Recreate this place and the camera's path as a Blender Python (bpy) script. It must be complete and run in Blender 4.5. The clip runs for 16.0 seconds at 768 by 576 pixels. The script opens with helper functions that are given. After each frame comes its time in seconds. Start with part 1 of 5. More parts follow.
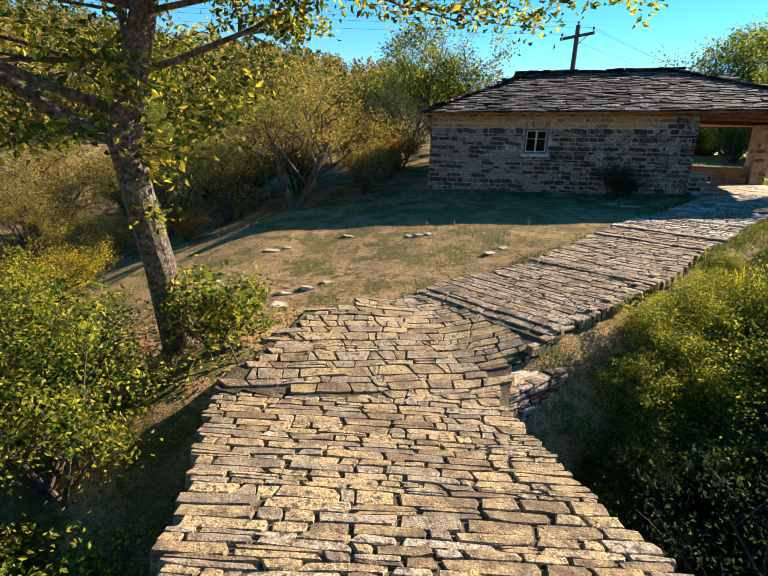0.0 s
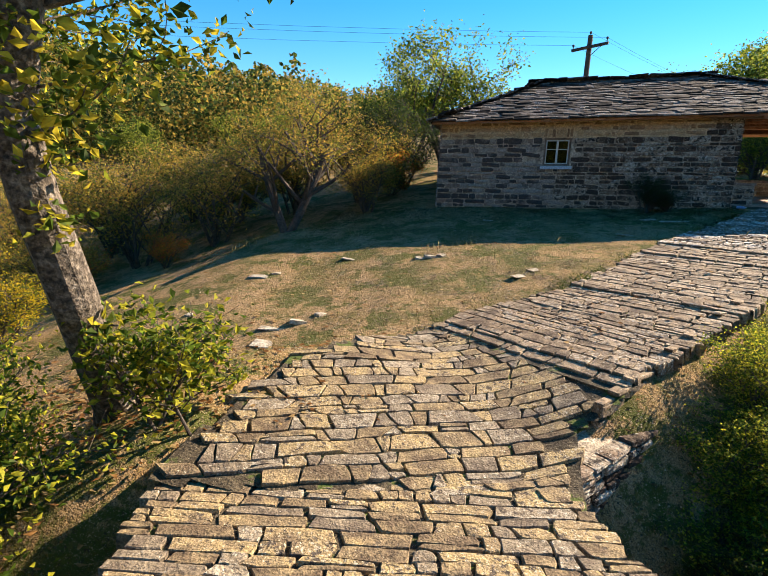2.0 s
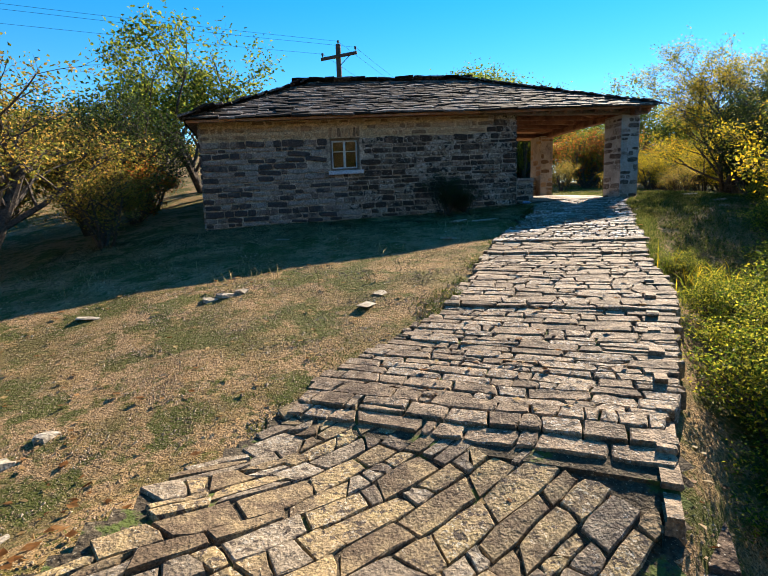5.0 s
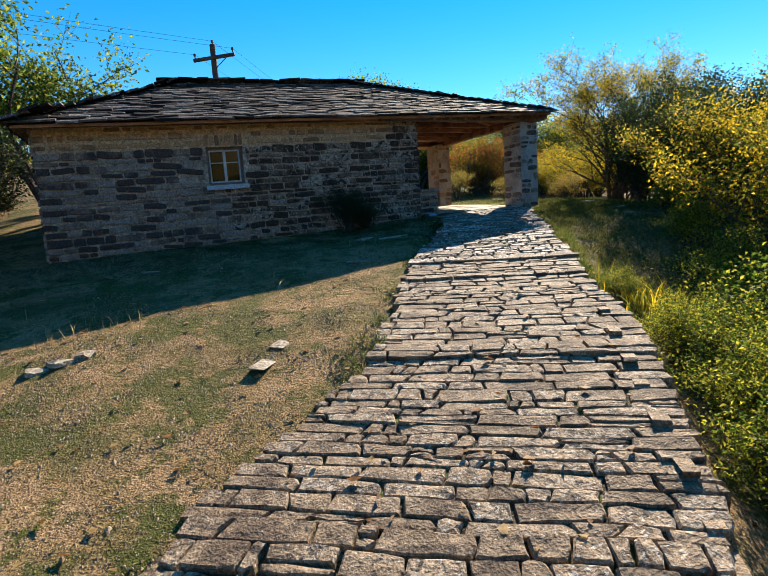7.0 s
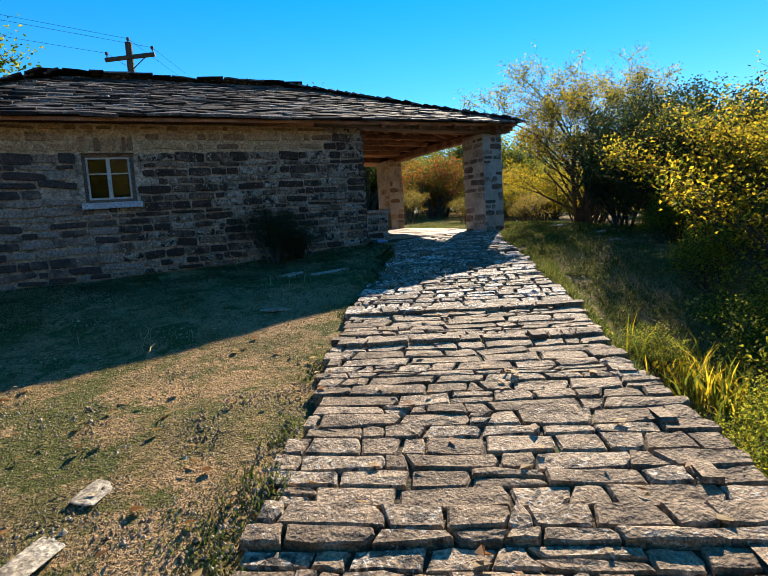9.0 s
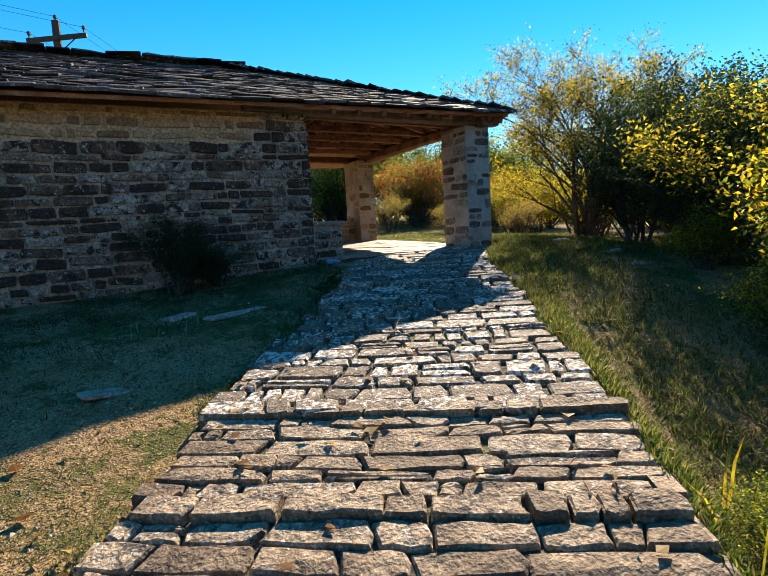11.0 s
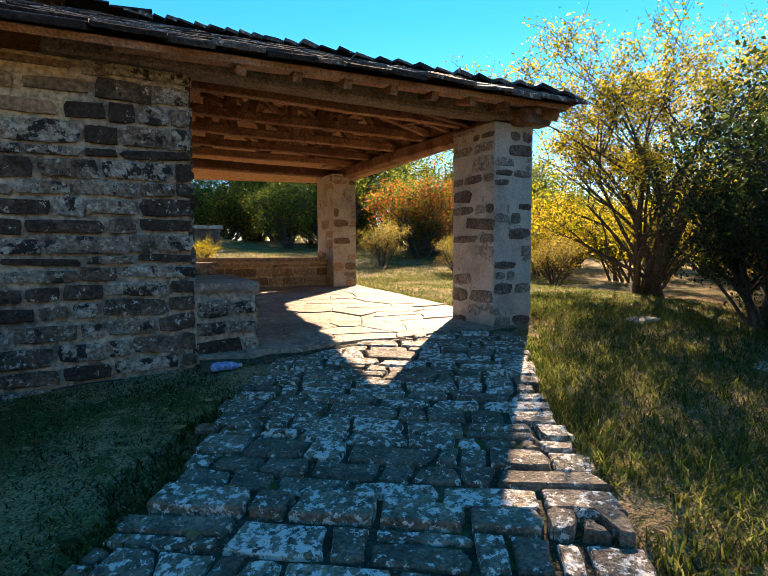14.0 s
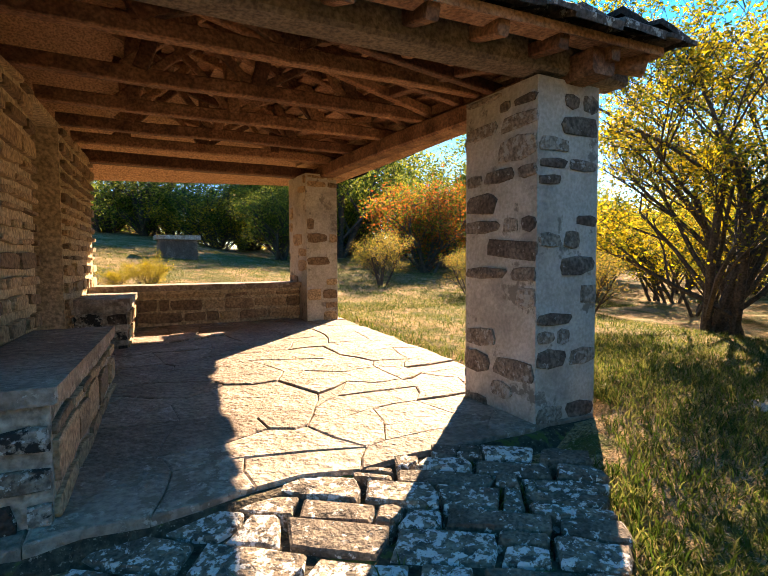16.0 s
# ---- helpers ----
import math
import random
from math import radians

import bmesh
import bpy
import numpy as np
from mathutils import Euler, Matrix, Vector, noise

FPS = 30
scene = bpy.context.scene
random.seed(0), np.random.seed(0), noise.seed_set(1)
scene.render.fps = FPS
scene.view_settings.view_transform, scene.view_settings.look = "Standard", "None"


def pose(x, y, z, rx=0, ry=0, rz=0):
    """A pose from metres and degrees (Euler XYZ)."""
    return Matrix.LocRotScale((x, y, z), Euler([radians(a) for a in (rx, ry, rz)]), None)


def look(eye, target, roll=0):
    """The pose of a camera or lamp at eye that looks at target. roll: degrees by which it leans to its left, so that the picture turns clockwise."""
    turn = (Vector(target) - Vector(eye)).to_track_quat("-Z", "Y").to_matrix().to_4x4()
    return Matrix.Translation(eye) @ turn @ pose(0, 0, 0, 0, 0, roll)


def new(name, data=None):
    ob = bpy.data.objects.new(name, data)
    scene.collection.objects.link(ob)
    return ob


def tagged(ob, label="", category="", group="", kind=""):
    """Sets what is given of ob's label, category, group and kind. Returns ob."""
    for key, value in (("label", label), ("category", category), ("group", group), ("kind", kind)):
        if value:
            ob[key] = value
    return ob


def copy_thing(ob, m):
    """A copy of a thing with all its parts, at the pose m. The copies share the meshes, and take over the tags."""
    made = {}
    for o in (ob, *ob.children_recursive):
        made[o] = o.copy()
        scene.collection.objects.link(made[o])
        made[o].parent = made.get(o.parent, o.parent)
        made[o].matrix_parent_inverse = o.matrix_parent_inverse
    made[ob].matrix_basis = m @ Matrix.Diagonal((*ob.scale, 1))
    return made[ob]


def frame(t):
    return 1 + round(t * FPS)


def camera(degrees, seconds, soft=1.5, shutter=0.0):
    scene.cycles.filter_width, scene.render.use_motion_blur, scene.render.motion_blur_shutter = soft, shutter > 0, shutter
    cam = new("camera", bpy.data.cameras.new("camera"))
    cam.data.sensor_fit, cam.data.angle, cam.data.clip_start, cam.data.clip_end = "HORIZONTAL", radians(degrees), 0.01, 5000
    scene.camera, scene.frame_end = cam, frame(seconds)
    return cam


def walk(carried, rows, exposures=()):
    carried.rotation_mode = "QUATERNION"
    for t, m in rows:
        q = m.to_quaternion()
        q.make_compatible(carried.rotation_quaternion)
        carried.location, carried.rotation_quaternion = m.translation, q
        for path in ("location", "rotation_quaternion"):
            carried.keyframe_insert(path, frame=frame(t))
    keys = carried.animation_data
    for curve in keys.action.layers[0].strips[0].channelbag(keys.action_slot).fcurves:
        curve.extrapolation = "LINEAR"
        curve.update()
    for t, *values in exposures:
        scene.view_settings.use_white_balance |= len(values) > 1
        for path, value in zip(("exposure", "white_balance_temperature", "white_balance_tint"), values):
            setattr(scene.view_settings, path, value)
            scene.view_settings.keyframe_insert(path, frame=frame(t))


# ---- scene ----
cam = camera(73.8, 16.0, soft=0.8)
PATH = [
    (0, (-0.765, 0.795, 3.079), (-1.232, 2.67, 2.565), 3.2),
    (0.5, (-0.864, 1.162, 3.01), (-1.331, 3.045, 2.524), 3.1),
    (1, (-0.944, 1.664, 2.888), (-1.404, 3.555, 2.425), 3.0),
    (1.5, (-1.084, 2.028, 2.817), (-1.551, 3.922, 2.375), 2.8),
    (2, (-1.29, 2.476, 2.707), (-1.772, 4.372, 2.293), 2.5),
    (2.5, (-1.5, 2.976, 2.581), (-1.923, 4.894, 2.207), 2.1),
    (3, (-1.713, 3.399, 2.517), (-2.006, 5.344, 2.155), 1.4),
    (3.5, (-1.865, 3.937, 2.439), (-1.966, 5.903, 2.089), 0.4),
    (4, (-2.113, 4.326, 2.417), (-2.018, 6.293, 2.071), -0.7),
    (4.5, (-2.27, 4.822, 2.333), (-1.988, 6.775, 2.01), -1.5),
    (4.7, (-2.308, 5.033, 2.312), (-1.961, 6.979, 2.004), -1.6),
    (6.8, (-2.099, 6.574, 2.471), (-1.321, 8.394, 2.186), -3.6),
    (7, (-2.007, 6.718, 2.467), (-1.191, 8.523, 2.188), -3.7),
    (7.5, (-1.704, 7.162, 2.492), (-0.804, 8.928, 2.222), -3.5),
    (8, (-1.567, 7.694, 2.544), (-0.609, 9.432, 2.298), -3.5),
    (8.5, (-1.27, 8.126, 2.559), (-0.295, 9.858, 2.338), -3.5),
    (9, (-0.847, 8.553, 2.557), (0.137, 10.282, 2.346), -3.5),
    (9.5, (-0.488, 8.926, 2.637), (0.51, 10.646, 2.424), -3.5),
    (10, (0.018, 9.283, 2.63), (1.023, 11.0, 2.42), -3.3),
    (10.2, (0.19, 9.433, 2.65), (1.196, 11.149, 2.442), -3.3),
    (12.3, (1.852, 11.707, 2.864), (2.881, 13.415, 2.708), -1.5),
    (12.5, (2.022, 11.922, 2.938), (3.05, 13.63, 2.776), -0.8),
    (13, (2.281, 12.42, 3.056), (3.325, 14.118, 2.894), -0.6),
    (13.5, (2.688, 12.771, 3.144), (3.709, 14.485, 3.002), -0.9),
    (14, (3.112, 13.195, 3.213), (4.112, 14.923, 3.087), -0.2),
    (14.5, (3.426, 13.648, 3.276), (4.424, 15.377, 3.156), -0.2),
    (15, (3.882, 14.042, 3.319), (4.864, 15.78, 3.202), -0.3),
    (15.5, (4.141, 14.447, 3.381), (5.127, 16.183, 3.27), 0.4),
    (16, (4.434, 14.933, 3.473), (5.4, 16.681, 3.367), -0.2),
]
walk(cam, [(t, look(eye, target, roll)) for t, eye, target, roll in PATH], exposures=[(0, 1.66, 7400, 14), (2, 1.66, 7400, 14), (4.7, 1.5, 7000, 13), (7, 1.32, 6800, 12), (10, 1.36, 6900, 12), (12.5, 1.9, 7800, 16), (13.5, 2.0, 8200, 18), (14.5, 2.1, 8600, 20), (16, 2.3, 8900, 22)])

# ---- world, sun ----
SUN_AZ, SUN_EL = 47.5, 31.5
world = bpy.data.worlds.new("sky")
scene.world = world
world.use_nodes = True
wn = world.node_tree
sky = wn.nodes.new("ShaderNodeTexSky")
sky.sky_type = "NISHITA"
sky.sun_disc = False
sky.sun_elevation = radians(SUN_EL)
sky.sun_rotation = radians(SUN_AZ)
sky.air_density, sky.dust_density, sky.ozone_density = 1.0, 0.0, 4.0
deep = wn.nodes.new("ShaderNodeHueSaturation")
deep.inputs["Saturation"].default_value = 1.40
deep.inputs["Hue"].default_value = 0.497
wn.links.new(sky.outputs[0], deep.inputs["Color"])
wn.links.new(deep.outputs[0], wn.nodes["Background"].inputs[0])
wn.nodes["Background"].inputs[1].default_value = 0.084
sun_data = bpy.data.lights.new("sun", "SUN")
sun_data.energy, sun_data.angle, sun_data.color = 5.0, radians(0.5), (1.0, 0.88, 0.70)
sun = new("sun", sun_data)
sd = Vector((math.sin(radians(SUN_AZ)) * math.cos(radians(SUN_EL)), math.cos(radians(SUN_AZ)) * math.cos(radians(SUN_EL)), math.sin(radians(SUN_EL))))
sun.matrix_world = look(sd * 40, (0, 0, 0))


# ---- materials ----
def material(name, colours, scale=6.0, rough=0.85, bump=0.3, per="", fine=60.0, spots=None, vary=0.35, spec=0.3, translucent=0.0, grain_span=(0.6, 1.35)):
    """Noise-mixed colours, grain and relief; per: object or island, for variation from piece to piece; spots: (colour, scale, threshold)."""
    m = bpy.data.materials.new(name)
    m.use_nodes = True
    nt = m.node_tree
    n, l = nt.nodes, nt.links
    bsdf = n["Principled BSDF"]
    co = n.new("ShaderNodeTexCoord")
    geo = n.new("ShaderNodeNewGeometry")
    big = n.new("ShaderNodeTexNoise")
    big.inputs["Scale"].default_value = scale
    big.inputs["Detail"].default_value = 6
    big.inputs["Roughness"].default_value = 0.65
    l.new(geo.outputs["Position"], big.inputs["Vector"])
    ramp = n.new("ShaderNodeValToRGB")
    el = ramp.color_ramp.elements
    while len(el) < len(colours):
        el.new(0.5)
    for i, c in enumerate(colours):
        el[i].position = 0.36 + 0.28 * i / max(1, len(colours) - 1)
        el[i].color = (*c, 1)
    fac = big.outputs["Fac"]
    rnd = None
    if per:
        if per == "object":
            rnd = n.new("ShaderNodeObjectInfo").outputs["Random"]
        else:
            rnd = geo.outputs["Random Per Island"]
        mp = n.new("ShaderNodeMapRange")
        mp.inputs["To Min"].default_value, mp.inputs["To Max"].default_value = -vary, vary
        l.new(rnd, mp.inputs["Value"])
        add = n.new("ShaderNodeMath")
        l.new(fac, add.inputs[0])
        l.new(mp.outputs[0], add.inputs[1])
        fac = add.outputs[0]
    l.new(fac, ramp.inputs["Fac"])
    out = ramp.outputs["Color"]
    grain = n.new("ShaderNodeTexNoise")
    grain.inputs["Scale"].default_value = fine
    grain.inputs["Detail"].default_value = 4
    l.new(geo.outputs["Position"], grain.inputs["Vector"])
    gm = n.new("ShaderNodeMapRange")
    gm.inputs["From Min"].default_value, gm.inputs["From Max"].default_value = 0.36, 0.64
    gm.inputs["To Min"].default_value, gm.inputs["To Max"].default_value = grain_span
    l.new(grain.outputs["Fac"], gm.inputs["Value"])
    mul = n.new("ShaderNodeMix")
    mul.data_type, mul.blend_type = "RGBA", "MULTIPLY"
    mul.inputs[0].default_value = 1.0
    l.new(out, mul.inputs[6])
    l.new(gm.outputs[0], mul.inputs[7])
    out = mul.outputs[2]
    for colour, sc, th in spots or ():
        sp = n.new("ShaderNodeTexNoise")
        sp.inputs["Scale"].default_value = sc
        sp.inputs["Detail"].default_value = 5
        sp.inputs["Roughness"].default_value = 0.7
        l.new(geo.outputs["Position"], sp.inputs["Vector"])
        st = n.new("ShaderNodeMapRange")
        st.inputs["From Min"].default_value, st.inputs["From Max"].default_value = th, th + 0.05
        if rnd is not None:
            sh = n.new("ShaderNodeMapRange")
            sh.inputs["To Min"].default_value, sh.inputs["To Max"].default_value = -.07, .06
            l.new(rnd, sh.inputs["Value"])
            ad = n.new("ShaderNodeMath")
            l.new(sp.outputs["Fac"], ad.inputs[0])
            l.new(sh.outputs[0], ad.inputs[1])
            l.new(ad.outputs[0], st.inputs["Value"])
        else:
            l.new(sp.outputs["Fac"], st.inputs["Value"])
        mx = n.new("ShaderNodeMix")
        mx.data_type = "RGBA"
        l.new(st.outputs[0], mx.inputs[0])
        l.new(out, mx.inputs[6])
        mx.inputs[7].default_value = (*colour, 1)
        out = mx.outputs[2]
    l.new(out, bsdf.inputs["Base Color"])
    bsdf.inputs["Roughness"].default_value = rough
    bsdf.inputs["Specular IOR Level"].default_value = spec
    if bump:
        bp = n.new("ShaderNodeBump")
        bp.inputs["Strength"].default_value = bump
        bp.inputs["Distance"].default_value = 0.02
        l.new(grain.outputs["Fac"], bp.inputs["Height"])
        coarse = n.new("ShaderNodeTexNoise")
        coarse.inputs["Scale"].default_value = fine * .28
        coarse.inputs["Detail"].default_value = 5
        l.new(geo.outputs["Position"], coarse.inputs["Vector"])
        bc = n.new("ShaderNodeBump")
        bc.inputs["Strength"].default_value = bump * .8
        bc.inputs["Distance"].default_value = 0.04
        l.new(coarse.outputs["Fac"], bc.inputs["Height"])
        l.new(bc.outputs[0], bp.inputs["Normal"])
        l.new(bp.outputs[0], bsdf.inputs["Normal"])
    if translucent:
        tr = n.new("ShaderNodeBsdfTranslucent")
        l.new(out, tr.inputs["Color"])
        ms = n.new("ShaderNodeMixShader")
        ms.inputs[0].default_value = translucent
        l.new(bsdf.outputs[0], ms.inputs[1])
        l.new(tr.outputs[0], ms.inputs[2])
        l.new(ms.outputs[0], n["Material Output"].inputs["Surface"])
    return m


M_PAVE = material("paving_stone", [(.12, .085, .055), (.19, .14, .085), (.265, .195, .11), (.33, .245, .125)], 5, .85, .6, "object", 60, [((.44, .39, .30), 40, .60), ((.07, .055, .045), 18, .585)], vary=.11, spec=.2)
M_PAVE_GREY = material("grey_paving_stone", [(.13, .10, .075), (.20, .16, .115), (.27, .22, .16)], 5, .85, .6, "object", 60, [((.44, .40, .33), 36, .57), ((.07, .055, .045), 18, .585)], vary=.12, spec=.2)
M_PATH = material("worn_path_stone", [(.12, .083, .055), (.20, .143, .092), (.275, .20, .132), (.34, .255, .17)], 5, .8, .6, "object", 60, [((.46, .43, .37), 40, .585), ((.06, .05, .042), 15, .58)], vary=.1, spec=.3)
M_LICHEN = material("lichen_path_stone", [(.10, .075, .055), (.17, .13, .095), (.25, .195, .14)], 5, .8, .6, "object", 60, [((.07, .06, .05), 15, .58), ((.64, .61, .56), 26, .535)], vary=.1, spec=.3)
M_WALL = material("wall_stone", [(.055, .040, .032), (.115, .082, .062), (.185, .135, .10), (.27, .225, .18)], 4, .9, .8, "object", 45, [((.46, .43, .37), 24, .565), ((.035, .03, .027), 9, .57)], vary=.28, spec=.15)
M_PILLAR = material("pillar_stone", [(.11, .082, .065), (.20, .155, .12), (.31, .25, .195)], 4, .9, .6, "object", 45, [((.38, .36, .32), 20, .57)], vary=.15, spec=.15)
M_WARM = material("warm_wall_stone", [(.20, .13, .08), (.34, .22, .13), (.42, .29, .17)], 3, .85, .5, "object", 40)
M_MORTAR = material("old_mortar", [(.24, .195, .15), (.36, .30, .235), (.48, .41, .32)], 4, .9, .8, "", 30, [((.15, .13, .11), 5, .560)])
M_MORTAR_WARM = material("sandy_mortar", [(.42, .32, .20), (.54, .41, .26)], 5, .9, .5, "", 35)
M_PLASTER = material("pillar_plaster", [(.34, .30, .25), (.46, .41, .34), (.54, .49, .42)], 3, .9, .35, "", 45, [((.22, .19, .155), 4, .575)], grain_span=(.86, 1.12))
M_SLATE = material("roof_slate", [(.025, .021, .019), (.06, .05, .045), (.12, .10, .09)], 4, .8, .5, "object", 45, [((.42, .42, .39), 18, 0.612)], spec=.1)
M_SLATE_J = material("roof_slate_far", [(.025, .021, .019), (.06, .05, .045), (.12, .10, .09)], 4, .8, .5, "island", 45, [((.42, .42, .39), 18, 0.612)], spec=.1)
M_WOOD = material("roof_timber", [(.11, .048, .028), (.19, .088, .05), (.29, .145, .08)], 5, .7, .4, "object", 50, vary=.2)
M_BOARD = material("roof_boarding", [(.22, .105, .06), (.33, .17, .10), (.42, .24, .15)], 5, .7, .4, "island", 50, vary=.25)
M_GREYWOOD = material("weathered_timber", [(.13, .10, .08), (.22, .17, .13)], 6, .8, .5, "", 50)
M_PAINT = material("pale_window_paint", [(.40, .44, .44), (.55, .58, .58)], 8, .5, .1)
M_SILL = material("grey_blue_sill", [(.36, .42, .47), (.45, .51, .56)], 8, .6, .2)
M_GROUND = material("dry_meadow", [(.10, .088, .03), (.18, .13, .055), (.26, .17, .08), (.32, .21, .11), (.23, .15, .075)], 0.9, .95, .9, "", 75, [((.075, .085, .02), 1.3, .515), ((.11, .10, .03), 6, .55), ((.36, .28, .18), 42, .585), ((.07, .052, .03), 30, .57), ((.42, .33, .22), 85, .60), ((.05, .037, .022), 70, .60)], spec=.1, grain_span=(.5, 1.5))
M_SOIL = material("joint_soil", [(.035, .027, .018), (.085, .066, .042)], 6, .95, .8, "", 40, [((.26, .22, .16), 55, .60), ((.07, .095, .02), 3, .55)])
M_FLAG = material("porch_flagstone", [(.20, .145, .108), (.275, .205, .155), (.345, .27, .21)], 2.5, .7, 1.0, "object", 30, [((.20, .145, .105), 6, .565), ((.47, .39, .31), 14, .60)], vary=.12, grain_span=(.72, 1.25))
M_BARK = material("rough_bark", [(.035, .028, .022), (.11, .088, .07), (.20, .17, .14)], 16, .9, 1.0, "", 35)
M_TWIG = material("dark_bark", [(.05, .04, .035), (.10, .08, .065)], 9, .9, .5, "", 35)
M_WHITE = material("pale_limestone", [(.22, .185, .14), (.33, .29, .225), (.43, .39, .32)], 5, .8, .5, "", 40)
M_POLE = material("pole_timber", [(.05, .04, .035), (.09, .075, .06)], 6, .8, .3)
M_IRON = material("dark_iron", [(.04, .04, .045), (.07, .07, .075)], 9, .5, .1)


def leafmat(name, cols):
    return material(name, cols, 1.2, .55, 0, "island", 20, vary=.45, spec=.15, translucent=.6)


# Turf blades with the house's shade put into their near-black colour.
L_SHADE_TURF = leafmat("house_shade_turf", [(.026, .022, .010), (.045, .036, .015), (.07, .052, .024)])
L_OAK = leafmat("oak_leaf", [(.06, .10, .014), (.13, .18, .022), (.24, .27, .03), (.46, .38, .04)])
L_FRESH = leafmat("fresh_leaf", [(.07, .12, .015), (.18, .23, .028), (.40, .38, .04)])
L_BROWN = leafmat("browning_leaf", [(.15, .16, .03), (.27, .25, .05), (.40, .33, .06), (.42, .27, .06)])
L_YELLOW = leafmat("yellow_leaf", [(.13, .16, .02), (.38, .31, .02), (.58, .42, .03)])
L_GREEN = leafmat("green_leaf", [(.07, .12, .018), (.14, .20, .03), (.28, .30, .045)])
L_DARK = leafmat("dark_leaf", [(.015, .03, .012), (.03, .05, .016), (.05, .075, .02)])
L_MIX = leafmat("autumn_leaf", [(.10, .15, .02), (.32, .27, .03), (.52, .24, .03), (.45, .12, .03)])
L_GRASS = leafmat("grass_blade", [(.042, .076, .011), (.09, .125, .022), (.18, .175, .05)])
L_STRAW = leafmat("dry_grass_blade", [(.26, .21, .10), (.40, .33, .17)])
L_FALLEN = leafmat("fallen_leaf", [(.20, .09, .03), (.34, .18, .07), (.42, .30, .14)])


# ---- building blocks ----
def mesh(name, verts, faces, mat, smooth=False):
    me = bpy.data.meshes.new(name)
    me.from_pydata([tuple(map(float, v)) for v in verts], [], [tuple(map(int, f)) for f in faces])
    me.materials.append(mat)
    if smooth:
        me.polygons.foreach_set("use_smooth", [True] * len(me.polygons))
    me.update()
    return me


def piece(name, me, parent=None, m=None, label=""):
    ob = new(name, me)
    if parent:
        ob.parent = parent
    if m is not None:
        ob.matrix_basis = m
    if label:
        ob["label"] = label
    return ob


def thing(name, label, category, base=(0, 0, 0), group="", kind=""):
    ob = new(name)
    ob.location = base
    bpy.context.view_layer.update()
    return tagged(ob, label, category, group, kind)


